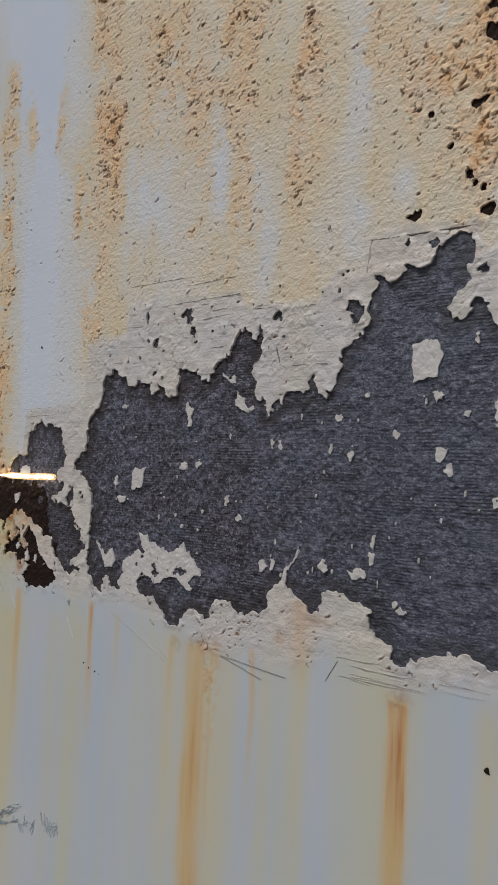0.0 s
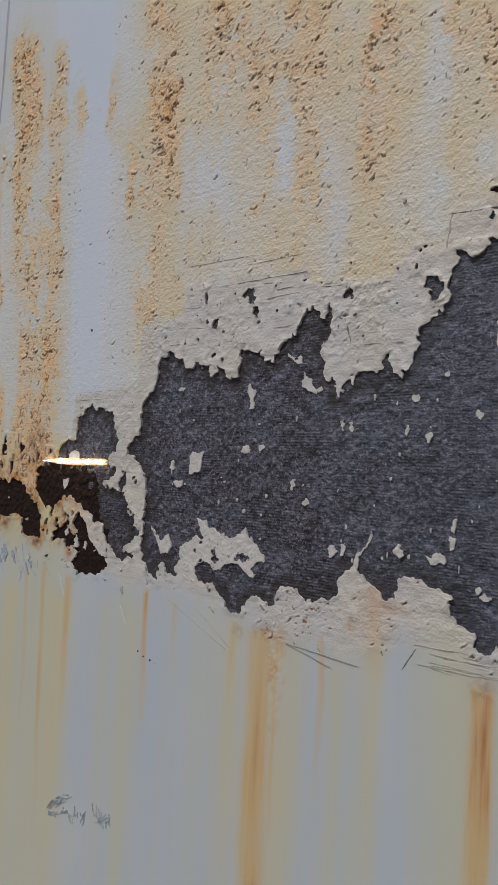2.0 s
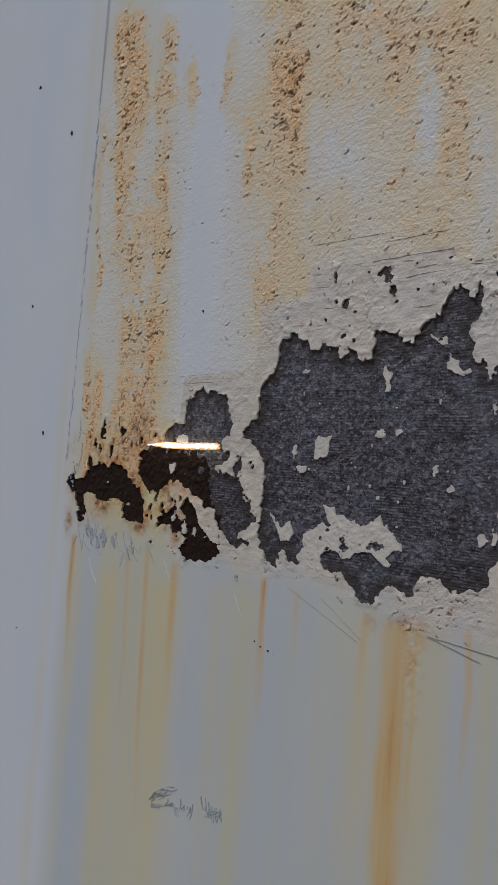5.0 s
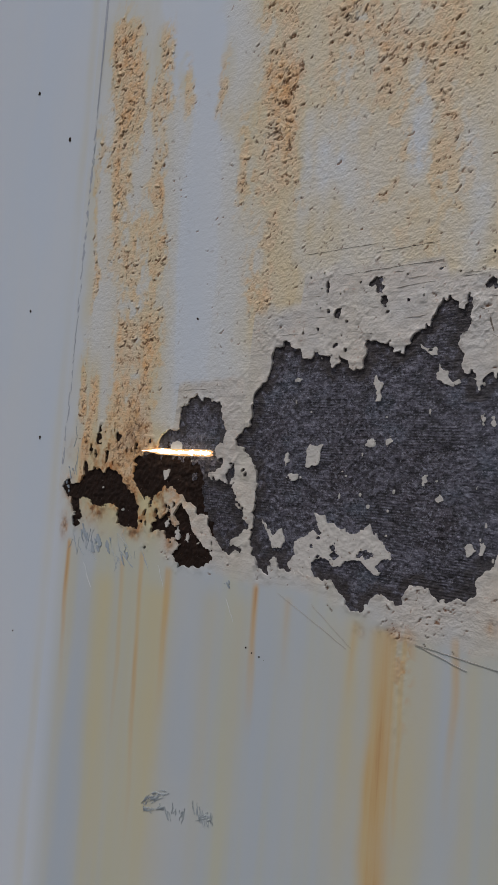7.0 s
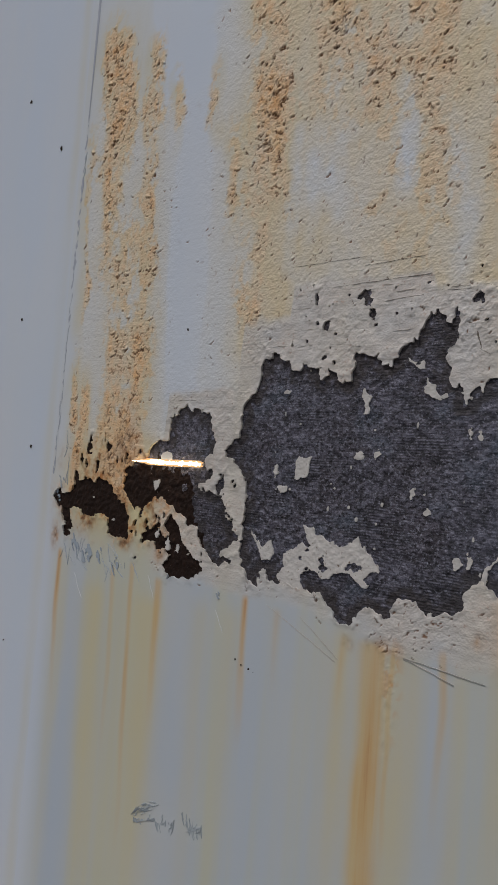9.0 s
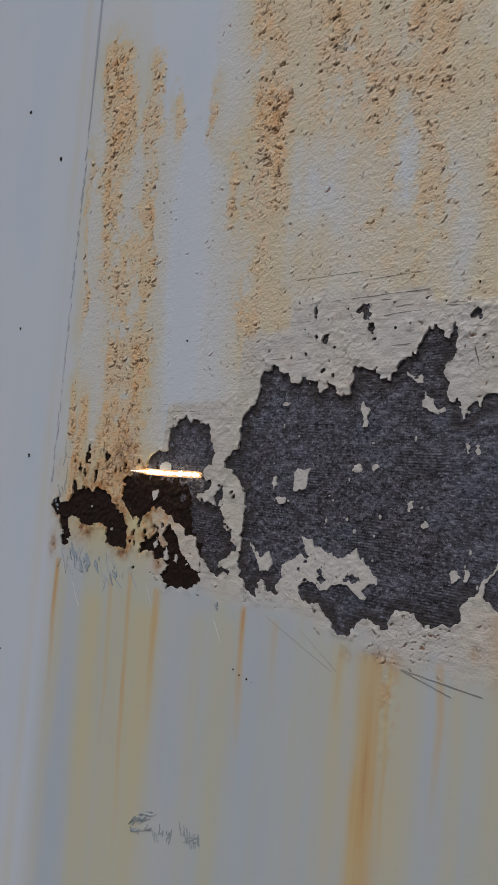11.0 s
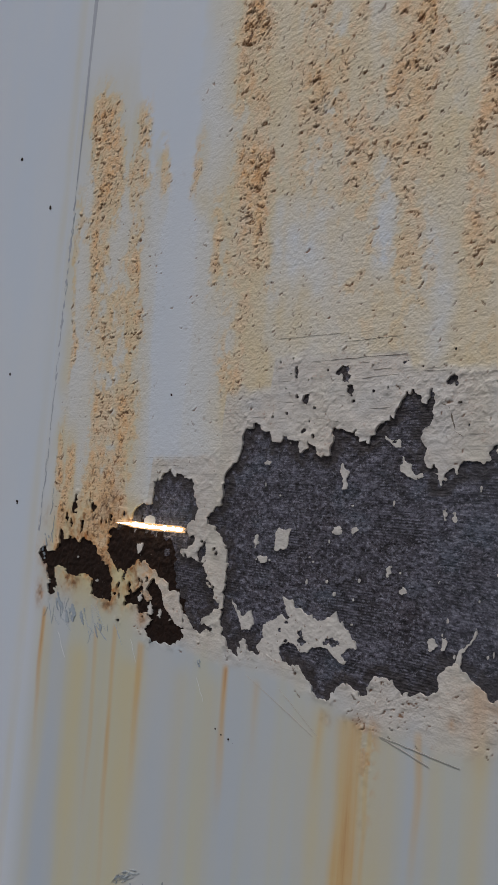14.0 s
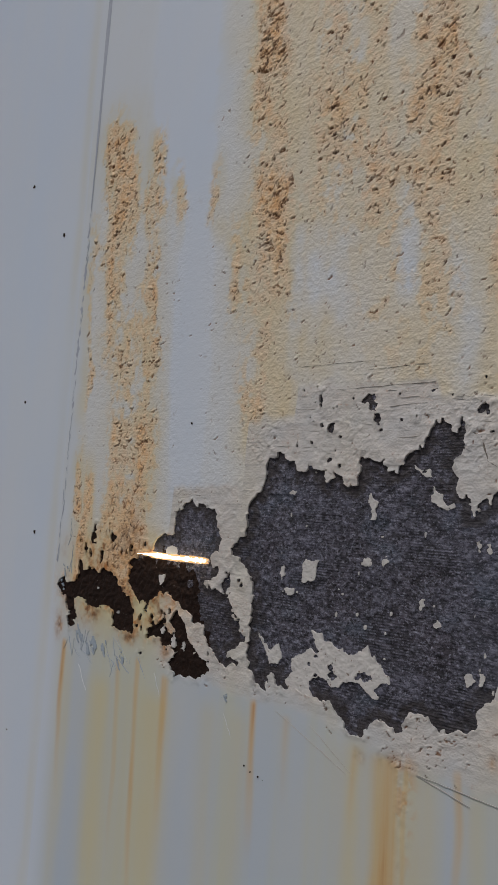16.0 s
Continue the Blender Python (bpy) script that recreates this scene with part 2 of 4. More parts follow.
def steel_material():
    w = Weave("laser_cleaned_steel")
    big, mid, fine = w.noise(0.12, 3), w.noise(0.016, 5, (0.85, 1, 1.1), 0.72), w.noise(0.0048, 4, (0.85, 1, 1.1), 0.7)
    colour = w.mix(w.ramp(mid, 0.36, 0.64), (0.040, 0.037, 0.049), (0.140, 0.136, 0.180))
    colour = w.mix(w.math("MULTIPLY", w.ramp(big, 0.46, 0.68), 0.6), colour, (0.062, 0.046, 0.056))
    colour = w.mix(w.math("MULTIPLY", w.ramp(w.noise(0.07, 4, (1, 1, 1.4)), 0.52, 0.70), 0.5), colour, (0.092, 0.122, 0.168))
    colour = w.mix(w.math("MULTIPLY", w.ramp(fine, 0.54, 0.66), 0.7), colour, (0.20, 0.205, 0.255))
    colour = w.mix(w.math("MULTIPLY", w.ramp(fine, 0.48, 0.34), 0.6), colour, (0.012, 0.011, 0.015))
    grit = w.noise(0.0036, 3, (0.8, 1, 1), 0.75)
    colour = w.mix(w.math("MULTIPLY", w.ramp(grit, 0.56, 0.65), 0.8), colour, (0.26, 0.265, 0.330))
    colour = w.mix(w.math("MULTIPLY", w.ramp(grit, 0.46, 0.34), 0.85), colour, (0.010, 0.009, 0.012))
    pock = w.ramp(w.noise(0.0042, 2, (0.8, 1, 1), 0.6), 0.575, 0.615)
    colour = w.mix(w.math("MULTIPLY", pock, w.math("MULTIPLY_ADD", w.ramp(big, 0.4, 0.6), 0.4, 0.45)), colour, (0.011, 0.009, 0.012))
    # small glints painted into the steel's base colour
    glint = w.ramp(w.noise(0.0034, 2, (0.7, 1, 1), 0.6), 0.62, 0.66)
    colour = w.mix(w.math("MULTIPLY", glint, 0.6), colour, (0.27, 0.265, 0.33))
    rim = w.math("MULTIPLY", w.attr("rim"), w.ramp(w.noise(0.016, 1), 0.36, 0.46))
    colour = w.mix(w.math("MULTIPLY", rim, 0.8), colour, w.mix(fine, (0.020, 0.015, 0.015), (0.060, 0.047, 0.046)))
    split = w.nodes.new("ShaderNodeSeparateXYZ")
    w.links.new(w.place, split.inputs[0])
    colour = w.mix(w.math("MULTIPLY", w.ramp(split.outputs[0], -0.5, -0.2), 0.30), colour, (0.095, 0.122, 0.170))
    wave = w.math("MULTIPLY_ADD", split.outputs[2], 2 * math.pi / 0.0034, w.math("MULTIPLY", w.noise(0.04, 3, (0.3, 1, 1)), 7.0))
    hatch = w.math("MULTIPLY", w.math("MULTIPLY_ADD", w.math("SINE", wave), 0.5, 0.5), w.math("MULTIPLY_ADD", w.noise(0.008, 3, (0.15, 1, 1)), 1.2, 0.2))
    on = w.ramp(w.noise(0.06, 3, (0.6, 1, 1)), 0.50, 0.62)
    colour = w.mix(w.math("MULTIPLY", w.ramp(hatch, 0.40, 0.58), w.math("MULTIPLY_ADD", on, 0.62, 0.03)), colour, (0.009, 0.008, 0.010))
    normal = w.bump(fine, 0.0032, 1.0, w.bump(hatch, 0.0007, 0.2, w.bump(mid, 0.0035, 0.6)))
    return w.done(colour, 0.58, normal, 0.25)


def rust_material():
    w = Weave("dark_rust_crust")
    colour = w.mix(w.noise(0.012, 4), (0.008, 0.0045, 0.0035), (0.026, 0.0125, 0.008))
    colour = w.mix(w.math("MULTIPLY", w.ramp(w.noise(0.006, 3), 0.60, 0.75), 0.7), colour, (0.055, 0.024, 0.013))
    colour = w.mix(w.ramp(w.noise(0.0045, 2), 0.735, 0.77), colour, (0.24, 0.20, 0.18))
    w.bsdf.inputs["Specular IOR Level"].default_value = 0.18
    return w.done(colour, 0.85, w.bump(w.noise(0.005, 4), 0.0025, 0.8))


def plain_material(name, a, b, size, roughness=0.7):
    w = Weave(name)
    return w.done(w.mix(w.noise(size, 4), a, b), roughness, w.bump(w.noise(size / 6, 3), size / 60, 0.4))


PAINT, CHIP, STEEL, RUST = paint_material(), chip_material(), steel_material(), rust_material()
SCUFF = plain_material("grey_scuff", (0.29, 0.33, 0.36), (0.42, 0.46, 0.49), 0.006)
# primer in scratches and cracks, with the groove's shade put into its dark colour
GROOVE = plain_material("scratch_shadowed_primer", (0.10, 0.085, 0.07), (0.24, 0.2, 0.16), 0.008)
SCRAPE = plain_material("scraped_paint_edge", (0.36, 0.32, 0.28), (0.48, 0.44, 0.40), 0.008)
DULL = plain_material("dull_scratch", (0.20, 0.185, 0.17), (0.40, 0.38, 0.36), 0.02)
BRIGHT = plain_material("bright_scratch", (0.55, 0.58, 0.6), (0.7, 0.7, 0.7), 0.006, 0.4)
BLUE = plain_material("blue_grey_primer", (0.25, 0.30, 0.36), (0.42, 0.47, 0.52), 0.01)
GROUND = plain_material("gravel_ground", (0.16, 0.15, 0.14), (0.28, 0.27, 0.25), 0.05, 0.9)

# ---- outlines of bare metal and of paint left on it, centimetres along the wall and above the ground ----
TOP_WEST = [(-76.1, 131.2), (-73.5, 133.0), (-72.8, 135.4), (-72.9, 137.4), (-71.0, 139.2), (-70.2, 141.8), (-69.8, 143.8), (-68.1, 144.6), (-66.7,
    143.7), (-65.5, 143.3), (-65.0, 142.1), (-63.7, 141.9), (-62.9, 143.1), (-62.0, 142.2), (-60.9, 141.4), (-60.3, 140.6), (-59.5, 141.3), (-59.0,
    142.2), (-58.1, 141.1), (-57.6, 140.3), (-56.0, 140.4), (-55.7, 141.8), (-55.6, 143.3), (-54.4, 143.8), (-52.3, 143.2), (-51.8, 142.1), (-50.3,
    142.1), (-49.8, 143.3), (-49.0, 144.3), (-47.7, 144.9), (-46.9, 145.4), (-46.7, 146.6), (-45.9, 147.5), (-44.8, 148.3), (-43.9, 146.7), (-43.1,
    146.6), (-42.7, 148.3), (-42.0, 146.6), (-42.4, 145.7)]
TOP_MID = [(-42.0, 144.8), (-43.1, 143.9), (-43.7, 143.1), (-43.6, 142.0), (-43.1, 140.9), (-42.7, 139.4), (-41.7, 139.7), (-41.2, 136.8), (-40.8,
    137.4), (-40.7, 139.0), (-39.9, 139.4), (-39.3, 138.7), (-38.9, 139.7), (-38.4, 140.3), (-37.4, 139.9), (-36.8, 139.6), (-35.7, 140.3), (-35.5,
    141.3), (-34.9, 141.5), (-34.4, 140.1), (-33.8, 139.5), (-33.2, 138.7), (-32.9, 140.0), (-32.4, 140.6), (-31.9, 141.7), (-31.5, 142.6), (-31.4,
    144.0), (-30.8, 144.7), (-30.1, 145.6), (-29.1, 146.0), (-28.6, 146.8), (-28.1, 147.4), (-28.5, 148.5), (-28.2, 149.5), (-27.8, 150.4), (-27.6,
    151.3), (-27.7, 152.1), (-27.2, 152.1)]
TOP_EAST = [(-26.3, 151.2), (-25.3, 151.1), (-24.6, 151.6), (-24.1, 152.3), (-23.1, 152.1), (-22.3, 151.8), (-21.6, 152.3), (-21.1, 153.3), (-20.4,
    153.7), (-20.0, 154.5), (-19.3, 155.0), (-18.1, 154.9), (-17.4, 154.6), (-17.0, 152.9), (-17.3, 151.5), (-17.4, 149.9), (-17.8, 149.4), (-18.6,
    149.0), (-19.1, 148.1), (-19.3, 147.3), (-19.0, 146.4), (-18.3, 146.0), (-17.8, 146.4), (-17.2, 147.3), (-16.7, 148.1), (-16.1, 148.1), (-15.7,
    147.4), (-15.2, 146.3), (-14.4, 145.4), (-11.9, 144.3), (-11.2, 112.4)]
FOOT_EAST = [(-13.6, 113.0), (-14.3, 112.8), (-15.0, 113.0), (-15.4, 113.7), (-16.0, 114.1), (-16.9, 114.2), (-18.0, 113.9), (-18.6, 114.1), (-19.4,
    113.6), (-20.3, 113.6), (-21.2, 113.2), (-21.8, 112.7), (-22.4, 112.7), (-23.1, 111.8), (-23.9, 111.7), (-24.5, 112.3), (-24.9, 113.6), (-25.5,
    114.1), (-26.2, 114.4), (-26.8, 115.3), (-27.1, 116.4), (-26.6, 116.9), (-27.3, 117.2), (-28.3, 117.5), (-29.6, 117.5), (-30.3, 118.2), (-31.4,
    118.2), (-32.4, 118.0), (-32.7, 117.3), (-33.0, 115.9), (-33.7, 115.2), (-34.3, 115.4), (-34.9, 116.5), (-36.0, 117.1), (-37.0, 117.5), (-38.0,
    118.3)]
FOOT_WEST = [(-38.8, 118.4), (-39.7, 117.1), (-39.8, 115.2), (-41.0, 114.7), (-42.2, 114.7), (-43.4, 114.1), (-44.7, 114.7), (-46.1, 115.2), (-47.8,
    115.2), (-48.6, 113.0), (-50.4, 113.1), (-51.9, 113.6), (-52.8, 112.6), (-53.6, 111.0), (-55.1, 111.4), (-56.1, 111.9), (-57.2, 113.2), (-58.3,
    114.1), (-59.9, 113.8), (-60.8, 114.5), (-63.1, 114.6), (-65.4, 114.7), (-66.3, 114.8), (-67.0, 116.4), (-67.7, 116.1), (-68.2, 114.8), (-68.5,
    113.4), (-70.0, 114.2), (-71.0, 116.0), (-71.9, 117.9), (-71.4, 120.3), (-71.3, 122.7), (-71.3, 125.0), (-71.8, 127.4), (-73.1, 129.0), (-74.7,
    129.9)]
BLOB = [(-86.8, 134.9), (-86.8, 135.9), (-85.8, 136.4), (-85.5, 137.3), (-83.9, 137.7), (-82.4, 137), (-80.6, 136.7), (-79.2, 136.2), (-78.4, 134.7), (-77.8, 132.8), (-77.9, 131.8), (-78, 130.9),
    (-79.4, 130.1), (-79.1, 128.7), (-78, 128.6), (-78.3, 127.3), (-80.1, 126.3), (-80.1, 125.6), (-77.8, 125), (-75.5, 124.8), (-75, 123.7), (-75, 123), (-74.2, 122.1), (-72.9, 121.6),
    (-73.2, 120.7), (-71.9, 119.8), (-73.2, 118.3), (-74.9, 117.6), (-75, 116.7), (-73, 116.5), (-73.3, 115.7), (-75.4, 115.6), (-76.7, 116), (-77.8, 117.1), (-79.2, 117.9), (-79.6, 119.1),
    (-80.3, 120.2), (-81.9, 120.4), (-83.5, 122), (-85.9, 122.5), (-87.2, 123.6), (-89.2, 124), (-89.9, 123.1), (-93.9, 121.6), (-96.3, 123.9), (-96.9, 125.8), (-96.6, 128.3), (-92.3, 129.1),
    (-90.6, 131.9), (-87.1, 132.8)]
LOW_BLOB = [(-86.2, 121.2), (-85.3, 121.6), (-84, 120.7), (-83.5, 119.8), (-82.8, 119.2), (-83, 118.2), (-82.1, 117.5), (-81.3, 116.5), (-80.1, 116.3), (-79, 115.8), (-78.4, 114.5), (-79, 113.6),
    (-81.1, 112.7), (-83.3, 112.7), (-85.4, 112.3), (-86, 113.6), (-86.6, 114.2), (-85.5, 115.2), (-84.9, 115.9), (-86.1, 116.2), (-87.3, 116.3), (-88.6, 117), (-91.1, 117.1), (-91.7, 117.9),
    (-90.5, 118.9), (-89.1, 119.4), (-88.2, 120.3), (-87.2, 118.8), (-86.5, 118), (-85.6, 118.5), (-86.7, 119.8)]
END_BLOB = [(-114.7, 122.2), (-114.6, 123.5), (-112.9, 123.9), (-112.1, 122.9), (-110.4, 123.3), (-109.2, 124.4), (-109.5, 126.6), (-108.8, 126.9), (-107.9, 125.4), (-105.6, 125.7), (-104.1, 125.3), (-103, 125.9),
    (-100.8, 125.8), (-99.3, 124.9), (-98.2, 123.9), (-97.6, 122.9), (-96.2, 122.7), (-95.7, 121.3), (-94.8, 120), (-94.2, 117.7), (-94.9, 117.1), (-98.1, 116.9), (-99.3, 117.5), (-100, 118.7),
    (-99.9, 119.6), (-100.8, 120.6), (-102.2, 120.1), (-103.9, 119.6), (-106.3, 120), (-108.5, 120.7), (-109.7, 120.4), (-109.5, 119.3), (-108.5, 117.7), (-109.8, 117.1), (-108.8, 116.3), (-110.9, 115.7),
    (-111.4, 117), (-111, 118), (-111.8, 119.1), (-112.2, 120.5), (-113.7, 120.6), (-114.4, 121.5)]
SPLIT = [(-65.1, 115.8), (-64.3, 116.9), (-64.4, 118.2), (-63.1, 119), (-61.7, 120.1), (-60.7, 119.5), (-60.4, 119.9), (-61.2, 121.5), (-61.5, 122.5), (-60.4, 122.1), (-59.8, 122.3), (-59.7, 121.3),
    (-58.4, 121.3), (-57.7, 120.8), (-56.9, 120.9), (-56.8, 120.2), (-55.4, 120.2), (-54.4, 120.8), (-53.5, 121.8), (-53, 120.3), (-52, 119.7), (-51.3, 119.5), (-51, 118.8), (-50.4, 118.4),
    (-50.4, 117.7), (-51.3, 117.7), (-52.1, 117.3), (-52.4, 116.6), (-51.7, 116.3), (-52, 115.9), (-52.8, 115.9), (-53.9, 116.7), (-54.6, 117.3), (-55.5, 117.4), (-56.7, 117), (-57.1, 116),
    (-58, 116.2), (-58.6, 116.4), (-59.2, 117), (-60.5, 116.7), (-61.6, 116.1), (-61.7, 115.3), (-61.2, 114.6), (-60.7, 113.7), (-62.4, 113.4), (-64.7, 114.3)]
WINDOW = [(-23.2, 144.2), (-21.9, 144.5), (-20.6, 144.3), (-19.7, 143.1), (-20.4, 142.3), (-20.5, 140.7), (-21.8, 140.6), (-23.0, 140.4)]
STRIPCHIP = [(-54.1, 139.4), (-53.0, 138.3), (-53.5, 137.4), (-53.1, 136.3), (-54.1, 136.2), (-53.8, 137.4), (-54.4, 138.3)]
HOOK = [(-45.9, 140.5), (-45.5, 139.9), (-44.8, 139.5), (-44.8, 138.8), (-44.2, 138.4), (-43.2, 138.6), (-43, 138.1), (-44.2, 137.9), (-45.1, 138.1), (-46.1, 138.7), (-46.3, 139.3), (-45.8, 139.6)]
QUAD = [(-63.2, 130.8), (-61.0, 130.8), (-61.6, 128.4), (-63.5, 128.0)]
SLIVER = [(-35.9, 122.7), (-36.2, 121.6), (-37.5, 120.0), (-37.6, 118.3), (-37.0, 117.3), (-38.3, 117.2), (-39.1, 117.2), (-38.2, 118.6), (-38.1,
    119.7), (-36.9, 121.1)]
TOOTHCHIP = [(-70.0, 120.8), (-68.9, 119.9), (-67.9, 118.9), (-66.6, 119.9), (-65.9, 118.5), (-66.6, 117.5), (-68.0, 117.1), (-68.6, 118.6)]
RAG = [(-30.2, 120.6), (-29.3, 120.4), (-28.6, 121.0), (-27.7, 120.5), (-28.0, 119.9), (-29.1, 119.9)]
EASTCHIP = [(-14.1, 138.6), (-14.4, 137.9), (-14.7, 136.3), (-14.2, 135.5), (-13.2, 135.2), (-12.8, 137.5)]
BLOBCHIP = [(-88.5, 128.9), (-88.7, 130.0), (-87.9, 130.6), (-86.5, 130.7), (-86.2, 129.5), (-87.1, 128.6), (-87.9, 128.6)]
BLOBSLIP = [(-89.7, 126.3), (-88.5, 126.5), (-88.6, 125.7), (-89.3, 124.6), (-89.7, 125.3)]
CURL = [(-48.5, 142.7), (-47.5, 142.3), (-46.5, 142.3), (-45.9, 141.3), (-46.7, 141.5), (-47.6, 142)]
SPLIT_HOLES = [(-53.8, 118.1, 2.2, 1.5), (-58.5, 118.3, 0.9, 1.2), (-58.2, 117.5, 1.2, 1.4), (-61.7, 118.1, 0.8, 0.7), (-60.7, 117, 0.6, 0.6), (-57.7, 117.4, 0.5, 0.4)]
RUST_STAINS = [(-104.6, 118.7, 3.6, 2.6, 0.8), (-113.4, 115.9, 2, 3.6, 0.7), (-95.4, 116.3, 3, 1.8, 0.9), (-87.2, 115.9, 1.8, 2.6, 0.6), (-96.8, 132, 4.5, 6, 0.5), (-106.8, 126.7, 5, 2, 0.4),
    (-49.1, 109.6, 4.2, 1.6, 0.4), (-53.9, 109.2, 1.6, 1.6, 0.3), (-38, 112.3, 1.6, 1.6, 0.3), (-23.5, 108.7, 2.4, 2.4, 0.4), (-33.4, 114.9, 3.5, 1.2, 0.3)]
SWEPT_TOP = [(-100.9, 122.0), (-89.5, 124.0), (-88.2, 133.0), (-87.8, 139.0), (-77.8, 139.2), (-74.2, 139.0), (-74.0, 145.2), (-73.8, 148.2), (-66.0, 148.4), (-65.6, 152.4), (-59.6, 152.3), (-46.1, 152.4), (-45.2,
    150.6), (-35.0, 149.4), (-32.2, 152.5), (-29.3, 151.5), (-27.8, 155.9), (-16.4, 155.4), (-15.8, 152.9), (-12.1, 153.4)]
SWEPT_FOOT = [(-98.6, 113.5), (-79.3, 112.7), (-74.1, 112.1), (-60.2, 112.1), (-48.4, 109.4), (-36.8, 109.2), (-31.1, 111.4), (-25.0, 109.7), (-13.7,
    110.7), (-11.1, 110.7)]
HOLES_HIGH = [(-23.3, 157.5, 1.6, 1.3), (-15.7, 156.6, 1.6, 2.2), (-17.7, 160.6, 1.1, 1.0), (-17.1, 159.6, 0.7, 0.8), (-16.1, 159.1, 0.9, 0.9),
    (-16.8, 167.9, 1.8, 1.2), (-21.8, 167.9, 0.6, 0.7), (-19.6, 164.0, 0.7, 0.7), (-15.5, 174.6, 1.6, 2.0), (-15.6, 177.5, 1.2, 1.2)]
HOLES_MID = [(-54.9, 150.9, 1.9, 1.1), (-54.3, 150.1, 1.1, 1.9), (-61.8, 151.2, 0.6, 1.7), (-53.5, 148.4, 0.9, 1.3), (-60.0, 147.5, 1.2, 1.1),
    (-61.5, 147.9, 0.5, 0.7), (-60.2, 143.4, 1.1, 0.6), (-58.4, 142.7, 0.5, 0.6), (-40.2, 149.0, 1.1, 1.5), (-29.7, 148.0, 1.7, 2.0),
    (-30.3, 148.8, 1.2, 1.6), (-21.2, 154.3, 1.0, 1.3), (-16.0, 151.0, 1.2, 0.8), (-24.0, 154.8, 0.6, 0.8), (-65.3, 145.3, 0.4, 0.8)]
HOLES_END = [(-105.9, 131.1, 1.5, 2.5), (-101.1, 131.0, 1.5, 1.7), (-107.8, 129.0, 0.9, 1.5), (-103.6, 128.0, 0.9, 2.5), (-108.8, 126.1, 1.1, 1.6),
    (-76.1, 126.2, 1.3, 2.7), (-92.0, 121.2, 0.9, 1.3), (-90.6, 119.9, 0.7, 1.0), (-93.2, 119.6, 0.8, 1.1), (-96.4, 129.8, 0.8, 1.0), (-93.5, 130.6, 0.8, 0.7), (-73.8, 127.1, 0.6, 0.7)]
CHIPS = [(-54.0, 131.2, 1.4, 0.9), (-51.7, 131.6, 0.9, 1.1), (-65.2, 126.6, 1.7, 0.8), (-39.2, 133.8, 0.6, 1.0), (-40.4, 134.2, 0.5, 1.0),
    (-19.8, 132.9, 1.4, 1.2), (-19.0, 131.4, 0.7, 1.0), (-29.9, 132.8, 0.7, 1.0), (-31.6, 136.8, 0.8, 0.6), (-32.4, 133.4, 0.5, 0.9),
    (-24.7, 135.0, 0.7, 0.7), (-14.3, 128.6, 0.7, 1.0), (-66.6, 128.8, 0.6, 1.3), (-46.8, 127.3, 0.5, 1.3), (-44.9, 125.2, 0.8, 0.8)]
CHIPS_LOW = [(-85.6, 117.2, 1.0, 1.5), (-88.2, 118.4, 0.7, 1.5), (-83.6, 116.9, 0.6, 1.4), (-104.0, 122.8, 0.4, 0.3), (-98.6, 119.6, 0.4, 0.4), (-26.9, 123.9, 0.5, 1.5), (-27.1, 122.2, 0.6, 1.1), (-24.3, 117.8, 0.5, 0.9), (-23.7, 117.2, 1.0, 0.6), (-39.7, 120.6, 0.6, 1.5),
    (-41.1, 120.2, 0.9, 1.1), (-32.9, 120.7, 1.0, 1.1), (-20.3, 138.8, 1.2, 0.7), (-17.2, 137.0, 0.5, 0.5), (-28.1, 139.2, 0.5, 0.5),
    (-65.7, 139.2, 0.8, 0.6), (-16.4, 144.2, 0.5, 0.9), (-73.3, 117.0, 1.5, 1.3)]
# runs of rust water: x and z of the top, x and z of the foot (m), width (m), strength
RUNS_LOW = [(-0.352, 1.168, -0.350, 1.07, 0.030, 0.45), (-1.117, 1.135, -1.110, 0.90, 0.011, 0.7), (-0.972, 1.125, -0.967, 0.85, 0.010, 0.6), (-0.931, 1.135, -0.915, 0.72, 0.011, 0.8),
    (-0.868, 1.12, -0.867, 0.90, 0.014, 0.7), (-0.699, 1.12, -0.698, 0.93, 0.011, 0.8), (-0.646, 1.112, -0.646, 1.00, 0.012, 0.3),
    (-0.501, 1.098, -0.508, 0.30, 0.030, 1.0), (-0.508, 1.09, -0.513, 0.60, 0.007, 0.7), (-0.490, 1.095, -0.492, 0.70, 0.008, 1.0), (-0.478, 1.10, -0.480, 0.85, 0.007, 0.8), (-0.42, 1.105, -0.419, 0.90, 0.010, 0.55),
    (-0.545, 1.10, -0.55, 1.0, 0.010, 0.4), (-0.235, 1.085, -0.238, 0.50, 0.022, 0.8), (-0.242, 1.086, -0.245, 0.75, 0.008, 0.9), (-0.229, 1.084, -0.233, 0.70, 0.009, 1.1)]
